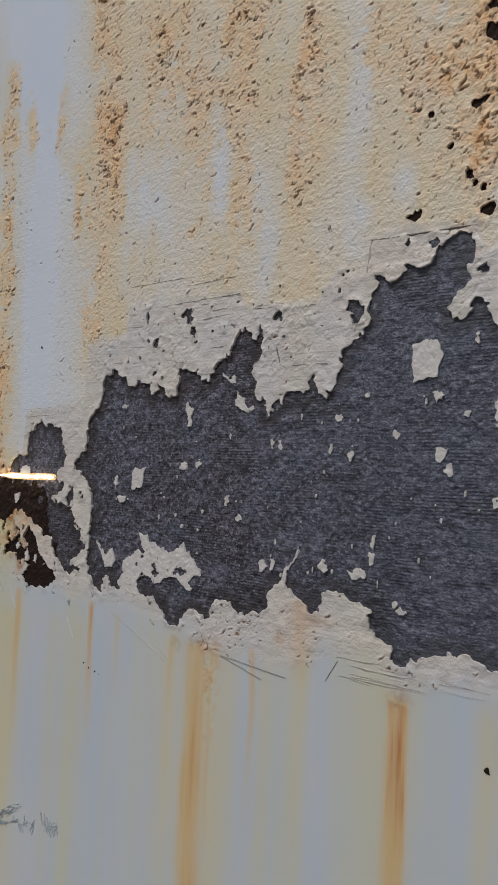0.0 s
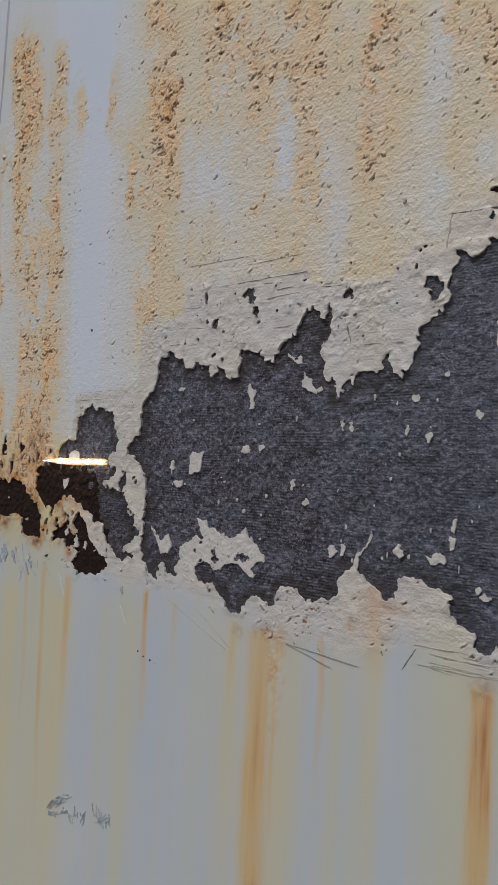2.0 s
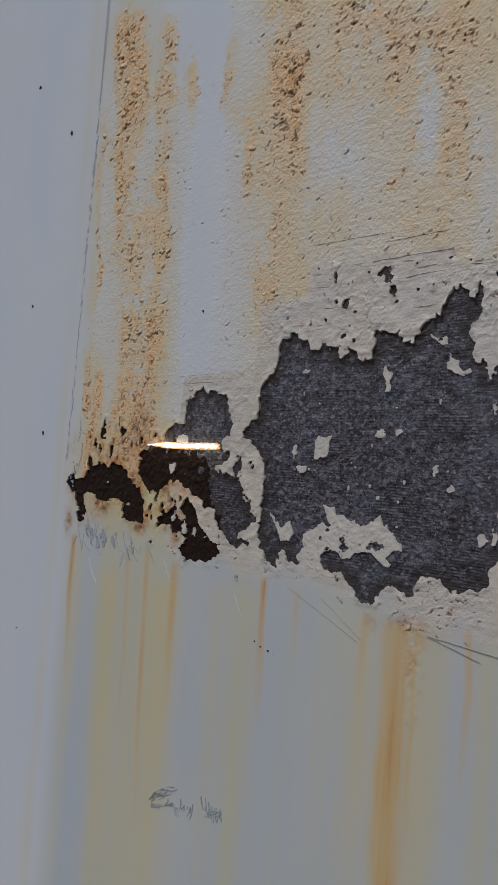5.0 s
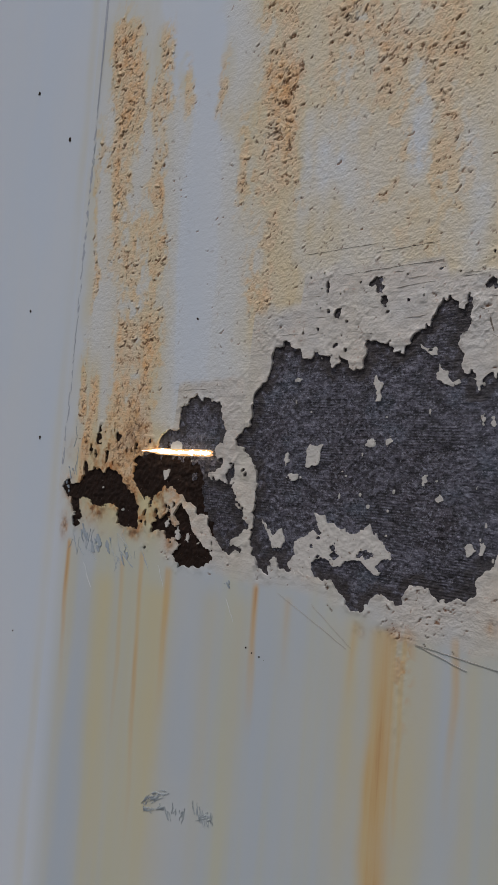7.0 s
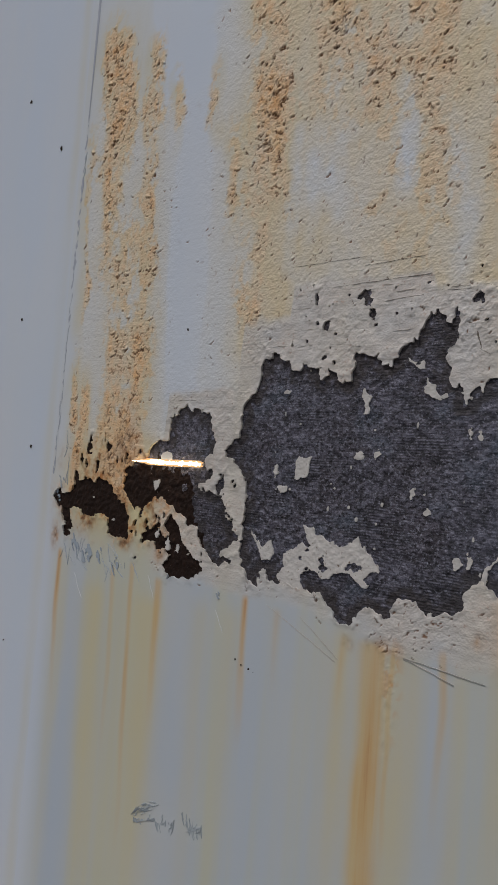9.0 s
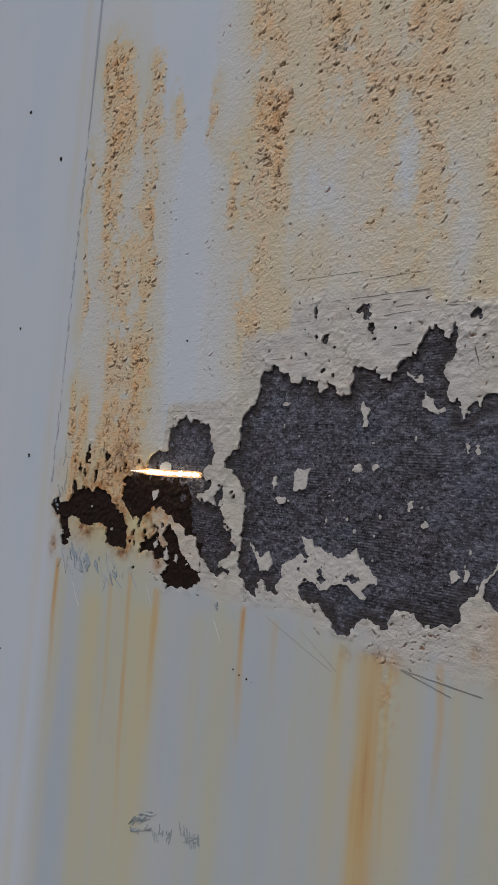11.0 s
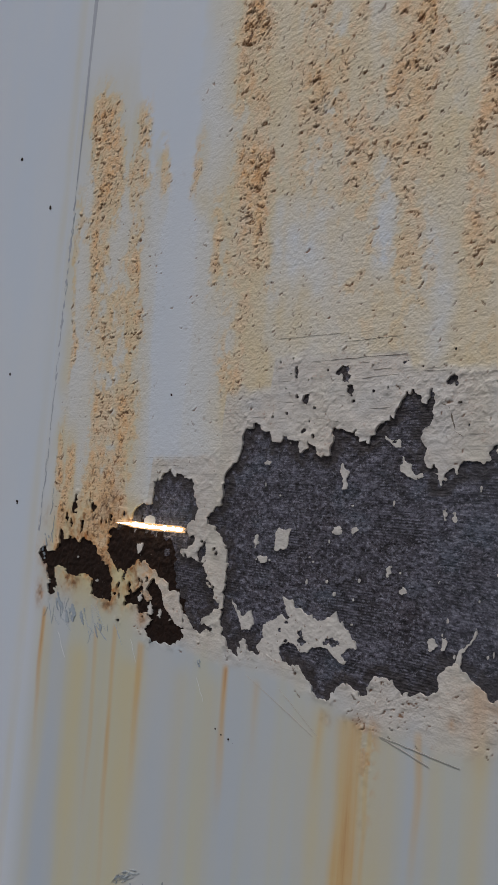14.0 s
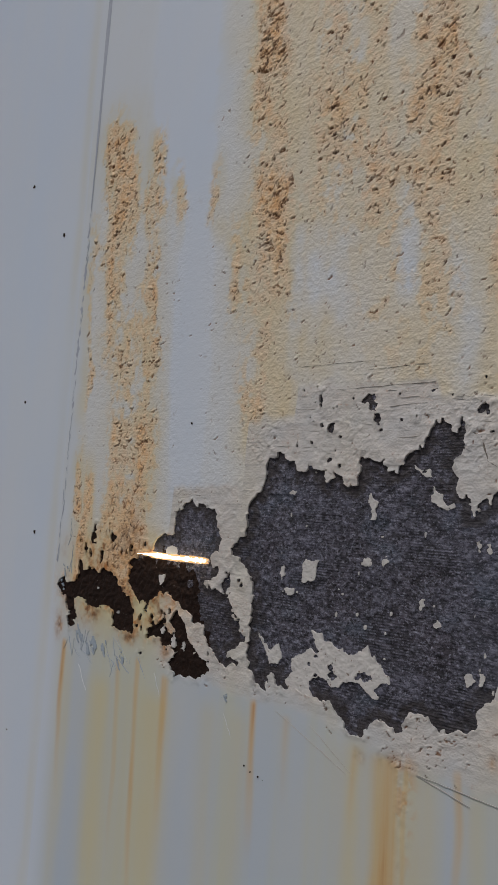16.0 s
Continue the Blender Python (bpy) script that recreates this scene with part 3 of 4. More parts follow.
WASH_LOW = [(-0.468, 1.10, -0.472, 0.3, 0.05, 0.75), (-0.545, 1.10, -0.55, 0.3, 0.05, 0.5), (-1.015, 1.09, -0.995, 0.4, 0.06, 0.7), (-0.89, 1.09, -0.87, 0.4, 0.065, 0.7), (-0.72, 1.1, -0.72, 0.7, 0.03, 0.45),
    (-0.545, 1.11, -0.55, 0.55, 0.035, 0.7), (-0.455, 1.10, -0.455, 0.6, 0.03, 0.6), (-0.352, 1.13, -0.355, 0.75, 0.022, 0.6),
    (-0.146, 1.10, -0.148, 0.7, 0.025, 0.6), (-0.235, 1.10, -0.238, 0.6, 0.035, 0.5), (-1.105, 1.13, -1.10, 0.5, 0.03, 0.4), (-0.505, 1.10, -0.512, 0.3, 0.065, 0.55),
    (-0.235, 1.09, -0.238, 0.3, 0.04, 0.35), (-0.78, 1.10, -0.775, 0.4, 0.035, 0.35), (-0.94, 1.10, -0.93, 0.3, 0.11, 0.22), (-0.40, 1.09, -0.405, 0.4, 0.02, 0.4)]
RUNS_WEST = [(-1.075, 2.03, -1.05, 1.58, 0.076, 1.1), (-1.0, 1.66, -0.965, 1.20, 0.095, 1.3), (-1.085, 1.42, -1.085, 1.20, 0.03, 0.9),
    (-1.13, 1.86, -1.115, 1.52, 0.018, 0.65), (-1.112, 1.44, -1.11, 1.33, 0.02, 0.95), (-0.977, 1.96, -0.958, 1.58, 0.045, 0.95), (-0.745, 2.45, -0.724, 1.55, 0.078, 1.05),
    (-0.728, 1.60, -0.723, 1.480, 0.042, 1.2), (-0.92, 1.885, -0.912, 1.80, 0.022, 0.6), (-0.84, 1.88, -0.835, 1.79, 0.03, 0.5), (-0.79, 1.76, -0.78, 1.63, 0.024, 0.7)]
RUNS_EAST = [(-0.62, 2.4, -0.615, 1.72, 0.08, 0.75), (-0.535, 1.86, -0.533, 1.55, 0.06, 0.6), (-0.478, 2.5, -0.475, 1.55, 0.08, 0.85),
    (-0.565, 2.4, -0.575, 1.78, 0.05, 0.6), (-0.367, 2.2, -0.367, 1.53, 0.06, 0.55), (-0.268, 2.0, -0.27, 1.70, 0.05, 0.6),
    (-0.215, 2.0, -0.218, 1.66, 0.07, 0.8), (-0.165, 2.0, -0.168, 1.55, 0.06, 0.95)]
CLEAN_HIGH = [(-0.63, 1.74, -0.63, 1.48, 0.10, 0.5), (-0.60, 1.98, -0.60, 1.78, 0.05, 0.7), (-0.40, 1.95, -0.41, 1.75, 0.05, 0.6), (-0.675, 1.83, -0.668, 1.52, 0.035, 0.75), (-0.504, 1.78, -0.503, 1.62, 0.03, 0.6), (-0.425, 1.68, -0.42, 1.5, 0.035, 0.65),
    (-0.30, 1.82, -0.30, 1.52, 0.04, 0.65), (-0.245, 1.72, -0.25, 1.57, 0.03, 0.55), (-0.92, 2.5, -0.92, 1.87, 0.11, 1.3), (-0.87, 1.95, -0.86, 1.35, 0.06, 1.2)]


def runs(x, z, rows, soft_top, seed, power=2.0, sway=0.003, fade=0.1):
    total = np.zeros_like(x)
    for i, (xa, za, xb, zb, w, s) in enumerate(rows):
        k = (za - z) / (za - zb)
        mid = xa + (xb - xa) * np.clip(k, 0, 1) + sway * rough_noise(x, z, 0.05, seed + i, 2, 2)
        across = np.exp(-np.abs((x - mid) / (0.52 * w)) ** power)
        total = np.maximum(total, s * across * smooth(za + soft_top, za - soft_top, z) * (1 - smooth(fade, 1.1, k)) ** 0.8)
    return total


# ---- the painted wall ----
wall = tagged(new("wall_main"), "weathered white painted steel wall with peeling paint and rust runs", "wall", kind="structure")
X0, X1, Z0, Z1 = -1.16, -0.09, 0.44, 2.54
FINE = (1.04, 2.42)  # heights between which the coat is rough
levels = np.concatenate([np.arange(Z0, FINE[0] - 0.002, 0.004), np.arange(FINE[0], FINE[1], STEP), np.arange(FINE[1] + 0.003, Z1 + 0.004, 0.004)])
x, z = np.meshgrid(np.arange(X0, X1 + STEP / 2, STEP), levels, indexing="ij")
X1, Z1 = float(x[-1, 0]), float(levels[-1])
PATCH = TOP_WEST + TOP_MID + TOP_EAST + FOOT_EAST + FOOT_WEST
bare = np.full(x.shape, -0.05)
zone = (slice(None), slice(*np.searchsorted(levels, (1.05, 1.80))))
bx, bz = x[zone], z[zone]
cut = np.maximum.reduce([inside(bx, bz, o, f) for o, f in ((PATCH, 0.0030), (BLOB, 0.0034), (LOW_BLOB, 0.0030), (END_BLOB, 0.0028))])
dots = random.Random(11)
SPECKS = [(dots.uniform(-66, -31), dots.uniform(142, 153), dots.uniform(0.2, 0.5), dots.uniform(0.2, 0.55)) for i in range(34)]
SPECKS += [(dots.uniform(-80, -71), dots.uniform(116, 131), dots.uniform(0.3, 0.6), dots.uniform(0.3, 0.7)) for i in range(14)]
SPECKS += [(dots.uniform(-110, -92), dots.uniform(124, 134), dots.uniform(0.3, 0.7), dots.uniform(0.4, 1.3)) for i in range(16)]
SPECKS += [(dots.uniform(-94, -84), dots.uniform(114, 123), dots.uniform(0.3, 0.8), dots.uniform(0.3, 1.0)) for i in range(16)]
for i, h in enumerate(HOLES_HIGH + HOLES_MID + HOLES_END + SPECKS):
    i0, i1 = (int((h[0] / 100 + q * (h[2] / 100 + 0.004) - X0) / STEP) for q in (-1, 1))
    k0, k1 = (int((h[1] / 100 + q * (h[3] / 100 + 0.004) - bz[0, 0]) / STEP) for q in (-1, 1))
    w = (slice(max(i0, 0), i1), slice(max(k0, 0), k1))
    cut[w] = np.maximum(cut[w], oval(bx[w], bz[w], *h, 3 + i))
bare[zone] = cut

# where the coat is swept smooth by the cleaning, rough with blisters, stained, rusted
top = np.interp(x, [p[0] / 100 for p in SWEPT_TOP], [p[1] / 100 for p in SWEPT_TOP])
foot = np.interp(x, [p[0] / 100 for p in SWEPT_FOOT], [p[1] / 100 for p in SWEPT_FOOT])
top, foot = np.where(x < -0.95, 1.22, top), np.where(x < -0.99, 1.16, foot)
jig = 0.004 * rough_noise(x, z, 0.03, 31)
swept = smooth(-0.012, 0.004, top - z - 2 * jig) * (0.45 * smooth(-0.006, 0.006, z - foot + jig) + 0.55 * smooth(0.0, 0.035, z - foot + 3 * jig)) * smooth(-0.91, -0.87, x)
halo = runs(x, z, [(a, b + 0.03, c, d - 0.04, 1.9 * e, 0.5) for a, b, c, d, e, f in RUNS_WEST], 0.06, 66, 2.0, 0.012, 0.75)
rust_high, clean = runs(x, z, RUNS_WEST + RUNS_EAST, 0.06, 40, 3.0, 0.014, 0.75), runs(x, z, CLEAN_HIGH, 0.03, 60, 3.0, 0.006, 0.75)
patchy = rough_noise(x, z, 0.06, 35, 4, 1.8)
rust_high = np.clip(rust_high * (0.9 + 0.55 * patchy) - 0.4 * smooth(-0.1, 0.6, rough_noise(x, z, 0.02, 63, 3, 1.5)) - 0.35 * smooth(-0.1, 0.5, rough_noise(x, z, 0.007, 72, 3, 1.4)), 0, 1.2)
above = smooth(-0.010, 0.012, z - top + 2 * jig)
east = smooth(-0.80, -0.70, x)
rough = above * smooth(-1.14, -1.10, x) * np.clip(0.42 + 0.30 * east + 0.6 * rust_high - 0.25 * clean, 0.10, 1.0)
bald = smooth(-0.80, -0.85, x + 0.02 * rough_noise(x, z, 0.04, 33)) * smooth(1.85, 1.885, z + 3 * jig + 0.25 * (x + 0.93)) * (1 - np.clip(rust_high * 1.5, 0, 1))
rough *= 1 - 0.93 * bald
flake_h, flake_edge = crumbs(x, z, 0.0058, 1)
big_h, big_edge = crumbs(x, z, 0.014, 7)
loose = smooth(0.45, 0.95, flake_h) * smooth(0.0, 0.22, flake_edge)
slabby = smooth(0.55, 0.9, big_h) * smooth(0.0, 0.12, big_edge)
rust = above * np.clip(rust_high * (0.74 + 0.25 * patchy + 0.42 * rough_noise(x, z, 0.022, 36, 3, 1.3)), 0, 1)
stain = above * np.clip(0.12 + halo * (1 + 0.6 * patchy) + rust_high * 1.2 + east * (0.82 + 0.45 * patchy) - 0.75 * clean * (1 + 0.5 * rough_noise(x, z, 0.025, 59, 3)), 0, 1)
low = runs(x, z, RUNS_LOW, 0.006, 70, 2.6, 0.003)
run = low * np.clip(0.8 + 0.35 * rough_noise(x, z, 0.03, 46, 3, 6.0), 0, 1.1)
run = np.maximum(run, 0.9 * np.exp(-((x + 0.481) / 0.012) ** 2) * smooth(0.95, 1.06, z) * smooth(1.112, 1.095, z) * smooth(-0.1, 0.5, rough_noise(x, z, 0.010, 69, 3)))
stain = np.maximum(stain, np.clip(runs(x, z, WASH_LOW, 0.02, 80, 2.0) + 0.8 * low, 0, 1))
# rusty margins round the crust that is still there
warm = np.exp(-((x + 0.975) / 0.15) ** 4 - ((z - 1.24) / 0.075) ** 4)
margin = warm * (0.38 + 0.8 * smooth(0.018, 0.0, -bare)) * (0.65 + 0.9 * rough_noise(x, z, 0.018, 47, 3)) * (0.45 + 0.75 * smooth(-0.3, 0.3, rough_noise(x, z, 0.006, 73, 3)))
rusty = np.zeros_like(x)
for i, (cx, cz, wide, tall, much) in enumerate(RUST_STAINS):
    blot = np.exp(-((x - cx / 100) / (wide / 200)) ** 2 - ((z - cz / 100) / (tall / 200)) ** 2)
    rusty = np.maximum(rusty, much * blot * (0.6 + 0.9 * rough_noise(x, z, 0.006, 85 + i, 3)))
    margin = np.maximum(margin, 1.3 * much * blot * (0.9 + 0.7 * rough_noise(x, z, 0.008, 75 + i, 3)))
run = np.clip(np.maximum(run, margin), 0, 1)
stain = np.clip(stain + 1.1 * warm, 0, 1)
pit_and_shade = above * np.clip(rust_high, 0, 1) * 0.8 * smooth(0.85, 1.0, rough_noise(x, z, 0.007, 37, 3) + 0.12 * patchy)
pit_and_shade = np.maximum(pit_and_shade, above * np.clip(rust_high, 0, 1) * (1 - east) * 0.65 * smooth(0.62, 0.85, rough_noise(x, z, 0.006, 64, 3) + 0.25 * smooth(1.5, 1.3, z)))
pit_and_shade = np.maximum(pit_and_shade, 0.8 * above * rough * smooth(0.95, 1.05, rough_noise(x, z, 0.008, 38, 3)))
pit_and_shade = np.clip(np.maximum(pit_and_shade, 0.8 * margin * smooth(0.2, 0.6, rough_noise(x, z, 0.012, 49, 3))), 0, 1)
grain_h, grain_edge = crumbs(x, z, 0.0046, 5)
pebble = (0.35 + 0.65 * grain_h) * smooth(0.0, 0.45, grain_edge)
height = rough * (0.0003 * rough_noise(x, z, 0.012, 39, 2) + 0.0004 * rough_noise(x, z, 0.0035, 41, 2) + 0.0006 * pebble)
height += above * rust_high * (0.0005 * loose * smooth(-0.3, 0.4, patchy) + 0.0004 * slabby) * (0.45 + 0.55 * east) - 0.0012 * pit_and_shade

# lifted chips of paint: each stands off along its lower edge, with rust and painted shade in the gap below
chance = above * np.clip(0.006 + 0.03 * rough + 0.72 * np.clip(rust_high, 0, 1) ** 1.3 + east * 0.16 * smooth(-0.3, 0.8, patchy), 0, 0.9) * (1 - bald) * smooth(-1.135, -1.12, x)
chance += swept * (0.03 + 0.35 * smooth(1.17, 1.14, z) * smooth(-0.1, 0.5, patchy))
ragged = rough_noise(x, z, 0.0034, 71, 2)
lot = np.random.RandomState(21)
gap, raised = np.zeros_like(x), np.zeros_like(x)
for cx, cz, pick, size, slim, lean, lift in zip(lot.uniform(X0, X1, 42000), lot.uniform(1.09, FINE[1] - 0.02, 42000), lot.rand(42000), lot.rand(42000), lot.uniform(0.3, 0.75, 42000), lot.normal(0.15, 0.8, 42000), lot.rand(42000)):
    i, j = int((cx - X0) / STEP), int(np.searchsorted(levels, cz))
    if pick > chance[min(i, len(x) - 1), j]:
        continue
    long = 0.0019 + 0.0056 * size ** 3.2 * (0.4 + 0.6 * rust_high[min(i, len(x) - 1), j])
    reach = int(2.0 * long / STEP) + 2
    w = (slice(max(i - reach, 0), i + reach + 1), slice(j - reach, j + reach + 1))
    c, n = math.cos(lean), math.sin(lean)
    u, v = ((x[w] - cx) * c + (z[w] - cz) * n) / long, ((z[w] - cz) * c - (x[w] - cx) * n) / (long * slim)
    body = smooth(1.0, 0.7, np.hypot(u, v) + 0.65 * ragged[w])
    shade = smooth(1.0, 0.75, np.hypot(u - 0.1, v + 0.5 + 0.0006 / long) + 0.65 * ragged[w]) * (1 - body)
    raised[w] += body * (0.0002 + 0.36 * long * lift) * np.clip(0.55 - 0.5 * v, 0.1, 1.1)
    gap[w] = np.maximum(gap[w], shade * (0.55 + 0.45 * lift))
pit_and_shade = np.maximum(pit_and_shade, 0.9 * rusty)
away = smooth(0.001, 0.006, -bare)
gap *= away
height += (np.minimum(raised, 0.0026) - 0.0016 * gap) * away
# the shade in the gaps is added to the rust pits as colour
pit_and_shade = np.clip(np.maximum(pit_and_shade, 1.5 * gap), 0, 1)
height += swept * (0.0004 * pebble * smooth(-0.2, 0.5, patchy) + 0.0006 * rough_noise(x, z, 0.012, 42, 3) + 0.0008 * loose * smooth(0.0, 0.5, patchy) * smooth(1.2, 1.3, z) + 0.0006 * slabby * smooth(0.2, 0.6, rough_noise(x, z, 0.05, 58))) + 0.0005 * rough_noise(x, z, 0.2, 43, 2)
blister = np.exp(-((x + 0.481 + 0.004 * rough_noise(x, z, 0.04, 67, 2)) / 0.008) ** 2) * smooth(0.93, 1.0, z) * smooth(1.105, 1.09, z)
height += blister * (0.0005 * loose + 0.0005 * rough_noise(x, z, 0.009, 68, 3))
height *= smooth(-1.16, -1.13, x) * (1 - 0.6 * smooth(-0.90, -0.95, x) * smooth(1.50, 1.38, z))
height += 0.0005 * np.exp(-((x + 1.003 - 0.01 * np.sin(9 * z)) / 0.007) ** 2) * smooth(1.75, 1.85, z)
height += 0.0012 * smooth(-0.012, 0.0, bare) * (0.3 + 0.8 * rough_noise(x, z, 0.01, 45, 2))
marks = dict(stain=stain, rust=rust, run=run, pit_and_shade=pit_and_shade, swept=swept, rough=rough, band=(1 - above) * smooth(-1.16, -1.08, x))
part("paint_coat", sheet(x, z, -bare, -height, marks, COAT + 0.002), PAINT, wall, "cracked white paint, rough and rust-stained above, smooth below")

# bare steel and rust crust under it, each a hand of millimetres back
sx, sz = x[zone], z[zone]
depth = COAT - 0.0008 * rough_noise(sx, sz, 0.011, 50, 3) - 0.0005 * rough_noise(sx, sz, 0.005, 51, 1)
crust = np.maximum.reduce([inside(sx, sz, o, 0.003, 8) for o in (END_BLOB, LOW_BLOB)]) + 0.012
foul = np.minimum(inside(sx, sz, BLOB) + 0.004, np.minimum(1.292 - sz, -0.822 - sx - 0.5 * (sz - 1.25)) + 0.022 * rough_noise(sx, sz, 0.014, 52, 5))
crust = np.maximum(crust, foul)
crust = np.maximum(crust, np.where((sx < -0.95) | (sz > 1.56), 0.004, -0.02))
shown = cut + 0.003
part("bare_steel", sheet(sx, sz, np.minimum(shown, -crust), depth, dict(rim=1.0 * smooth(0.019, 0.009, cut + 0.005 * rough_noise(sx, sz, 0.01, 54)))), STEEL, wall, "dark blue-grey laser-cleaned bare steel")
part("rust_crust", sheet(sx, sz, np.minimum(shown, crust), depth - 0.0006 * rough_noise(sx, sz, 0.009, 53, 3), {}), RUST, wall,
     "dark brown rust crust not yet cleaned")


def flake(outline=None, spot=None, seed=0, holes=()):
    """One leftover of paint on the bare steel, with its own thickness."""
    if outline:
        pts = np.array(outline) / 100
        lo, hi = pts.min(0) - 0.006, pts.max(0) + 0.006
    else:
        lo, hi = np.array(spot[:2]) / 100 - np.array(spot[2:]) / 100 - 0.003, np.array(spot[:2]) / 100 + np.array(spot[2:]) / 100 + 0.003
    fx, fz = grid(lo[0], hi[0], lo[1], hi[1], 0.001)
    f = inside(fx, fz, outline, 0.0016, seed) if outline else oval(fx, fz, *spot, seed)
    if outline:
        f = f - 0.010 * smooth(0.85, 1.0, rough_noise(fx, fz, 0.010, seed + 3, 3))
    for k, h in enumerate(holes):
        f = np.minimum(f, -oval(fx, fz, h[0], h[1], 0.8 * h[2], 0.8 * h[3], 70 + k))
    y = COAT - 0.0016 - 0.0004 * rough_noise(fx, fz, 0.006, seed + 2, 2)
    part("paint_flake", sheet(fx, fz, f, y, {}, 0.003), CHIP, wall)


for i, o in enumerate((SPLIT, WINDOW, STRIPCHIP, HOOK, QUAD, SLIVER, TOOTHCHIP, RAG, EASTCHIP, BLOBCHIP, BLOBSLIP, CURL)):
    flake(outline=o, seed=20 + i, holes=SPLIT_HOLES if o is SPLIT else ())
for i, c in enumerate(CHIPS + CHIPS_LOW):
    flake(spot=c, seed=40 + i)
dice = random.Random(3)
for i in range(46):
    flake(spot=(dice.uniform(-68, -14), dice.uniform(119, 139), dice.uniform(0.10, 0.26), dice.uniform(0.15, 0.75)), seed=90 + i)


# ---- the wall round the rough field: plain coated plate, the bent flank, the back ----
def plate(name, x0, x1, z0, z1, label):
    gx, gz = np.meshgrid(np.linspace(x0, x1, 30), np.linspace(z0, z1, 40), indexing="ij")
    zero = np.zeros_like(gx)
    return part(name, sheet(gx, gz, zero + 1, zero, dict(stain=zero, rust=zero, run=zero, pit_and_shade=zero, swept=zero, rough=zero, band=zero + 1)), PAINT, wall, label)


plate("paint_field", X1, 2.6, 0.0, 4.2, "plain white painted plate")
plate("paint_field", X0, X1, 0.0, Z0, "plain white painted plate")
plate("paint_field", X0, X1, Z1, 4.2, "plain white painted plate")

gx, gz = np.meshgrid(np.concatenate([np.linspace(X0, X0 - 0.06, 30), np.linspace(X0 - 0.07, -3.2, 60)]), np.linspace(0.0, 4.2, 421), indexing="ij")
turn = X0 - gx
bend = np.where(turn < 0.03, turn ** 2 / 0.06, turn - 0.015) * math.tan(radians(7.0))
order = gx[::-1], gz[::-1], bend[::-1]
flank_stain = 0.32 * np.exp(-((turn[::-1] - 0.018) / 0.018) ** 2) * (0.6 + 0.5 * rough_noise(order[0], order[1], 0.05, 61, 3, 4))
zero = np.zeros_like(gx)
flank = tagged(new("wall_flank"), "smooth blue-grey painted steel wall beyond the bend", "wall", kind="structure")
part("paint_coat", sheet(order[0], order[1], zero + 1, order[2] - 0.0003 * smooth(0, 0.05, turn[::-1]) * rough_noise(order[0], order[1], 0.15, 62, 2),
                         dict(stain=flank_stain, rust=zero, run=zero, pit_and_shade=zero, swept=zero, rough=zero, band=0.08 * smooth(0, 0.02, turn[::-1]) * np.exp(-turn[::-1] / 0.08))), PAINT, flank, "smooth grey paint")


def slab(x0, x1, y0, y1, z0, z1):
    bm = bmesh.new()
    bmesh.ops.create_cube(bm, size=1)
    bmesh.ops.transform(bm, verts=bm.verts, matrix=Matrix.Translation(((x0 + x1) / 2, (y0 + y1) / 2, (z0 + z1) / 2)) @ Matrix.Diagonal((x1 - x0, y1 - y0, z1 - z0, 1)))
    return bm


part("steel_plate", slab(X0 + 0.02, 2.6, 0.006, 0.05, 0.0, 4.2), STEEL, wall, "steel plate behind the paint")
bm = slab(-2.05, 0.0, 0.002, 0.046, 0.0, 4.2)
bmesh.ops.transform(bm, verts=bm.verts, matrix=pose(X0 + 0.02, 0.004, 0, 0, 0, -7.0))
part("steel_plate", bm, STEEL, flank, "steel plate behind the paint")

# ---- scratches, scuffs, marks ----
def seam_x(pz):
    return -1.143 + 0.012 * (pz - 2.06)


def ribbon(rows, lift=0.0006, base=0.0005):
    """A thin raised or scored line: rows of x, z and half-width in metres."""
    bm = bmesh.new()
    rings = []
    for i, (px, pz, hw) in enumerate(rows):
        a, b = rows[max(i - 1, 0)], rows[min(i + 1, len(rows) - 1)]
        d = Vector((b[0] - a[0], b[1] - a[1]))
        d = d.normalized() if d.length else Vector((1, 0))
        nx, nz = -d.y * hw, d.x * hw
        rings.append([bm.verts.new(v) for v in ((px + nx, base, pz + nz), (px, -lift, pz), (px - nx, base, pz - nz))])
    for r, s in zip(rings, rings[1:]):
        for k in (0, 1):
            bm.faces.new((r[k], r[k + 1], s[k + 1], s[k]))
    return bm


def scratch(xa, za, xb, zb, wide, mat, name="scratch", wobble=0.0012, lift=0.0006, base=0.0006, uneven=0.5):
    n = max(3, int(math.hypot(xb - xa, zb - za) / 0.006))
    for k in np.linspace(0, 1, 12):
        i, j = int((xa + (xb - xa) * k - X0) / STEP), int(np.searchsorted(levels, za + (zb - za) * k))
        if name == "scratch" and 0 <= i < len(x) and j < len(levels) and bare[i, j] > -0.001:
            return
    rows = []
    for i in range(n + 1):
        k = i / n
        w = wide * (1 - uneven + 2 * uneven * dice.random()) * min(1.0, 6 * min(k, 1 - k) + 0.15)
        rows.append((xa + (xb - xa) * k + dice.uniform(-wobble, wobble), za + (zb - za) * k + dice.uniform(-wobble, wobble), w))
    part(name, ribbon(rows, lift, base), mat, wall)


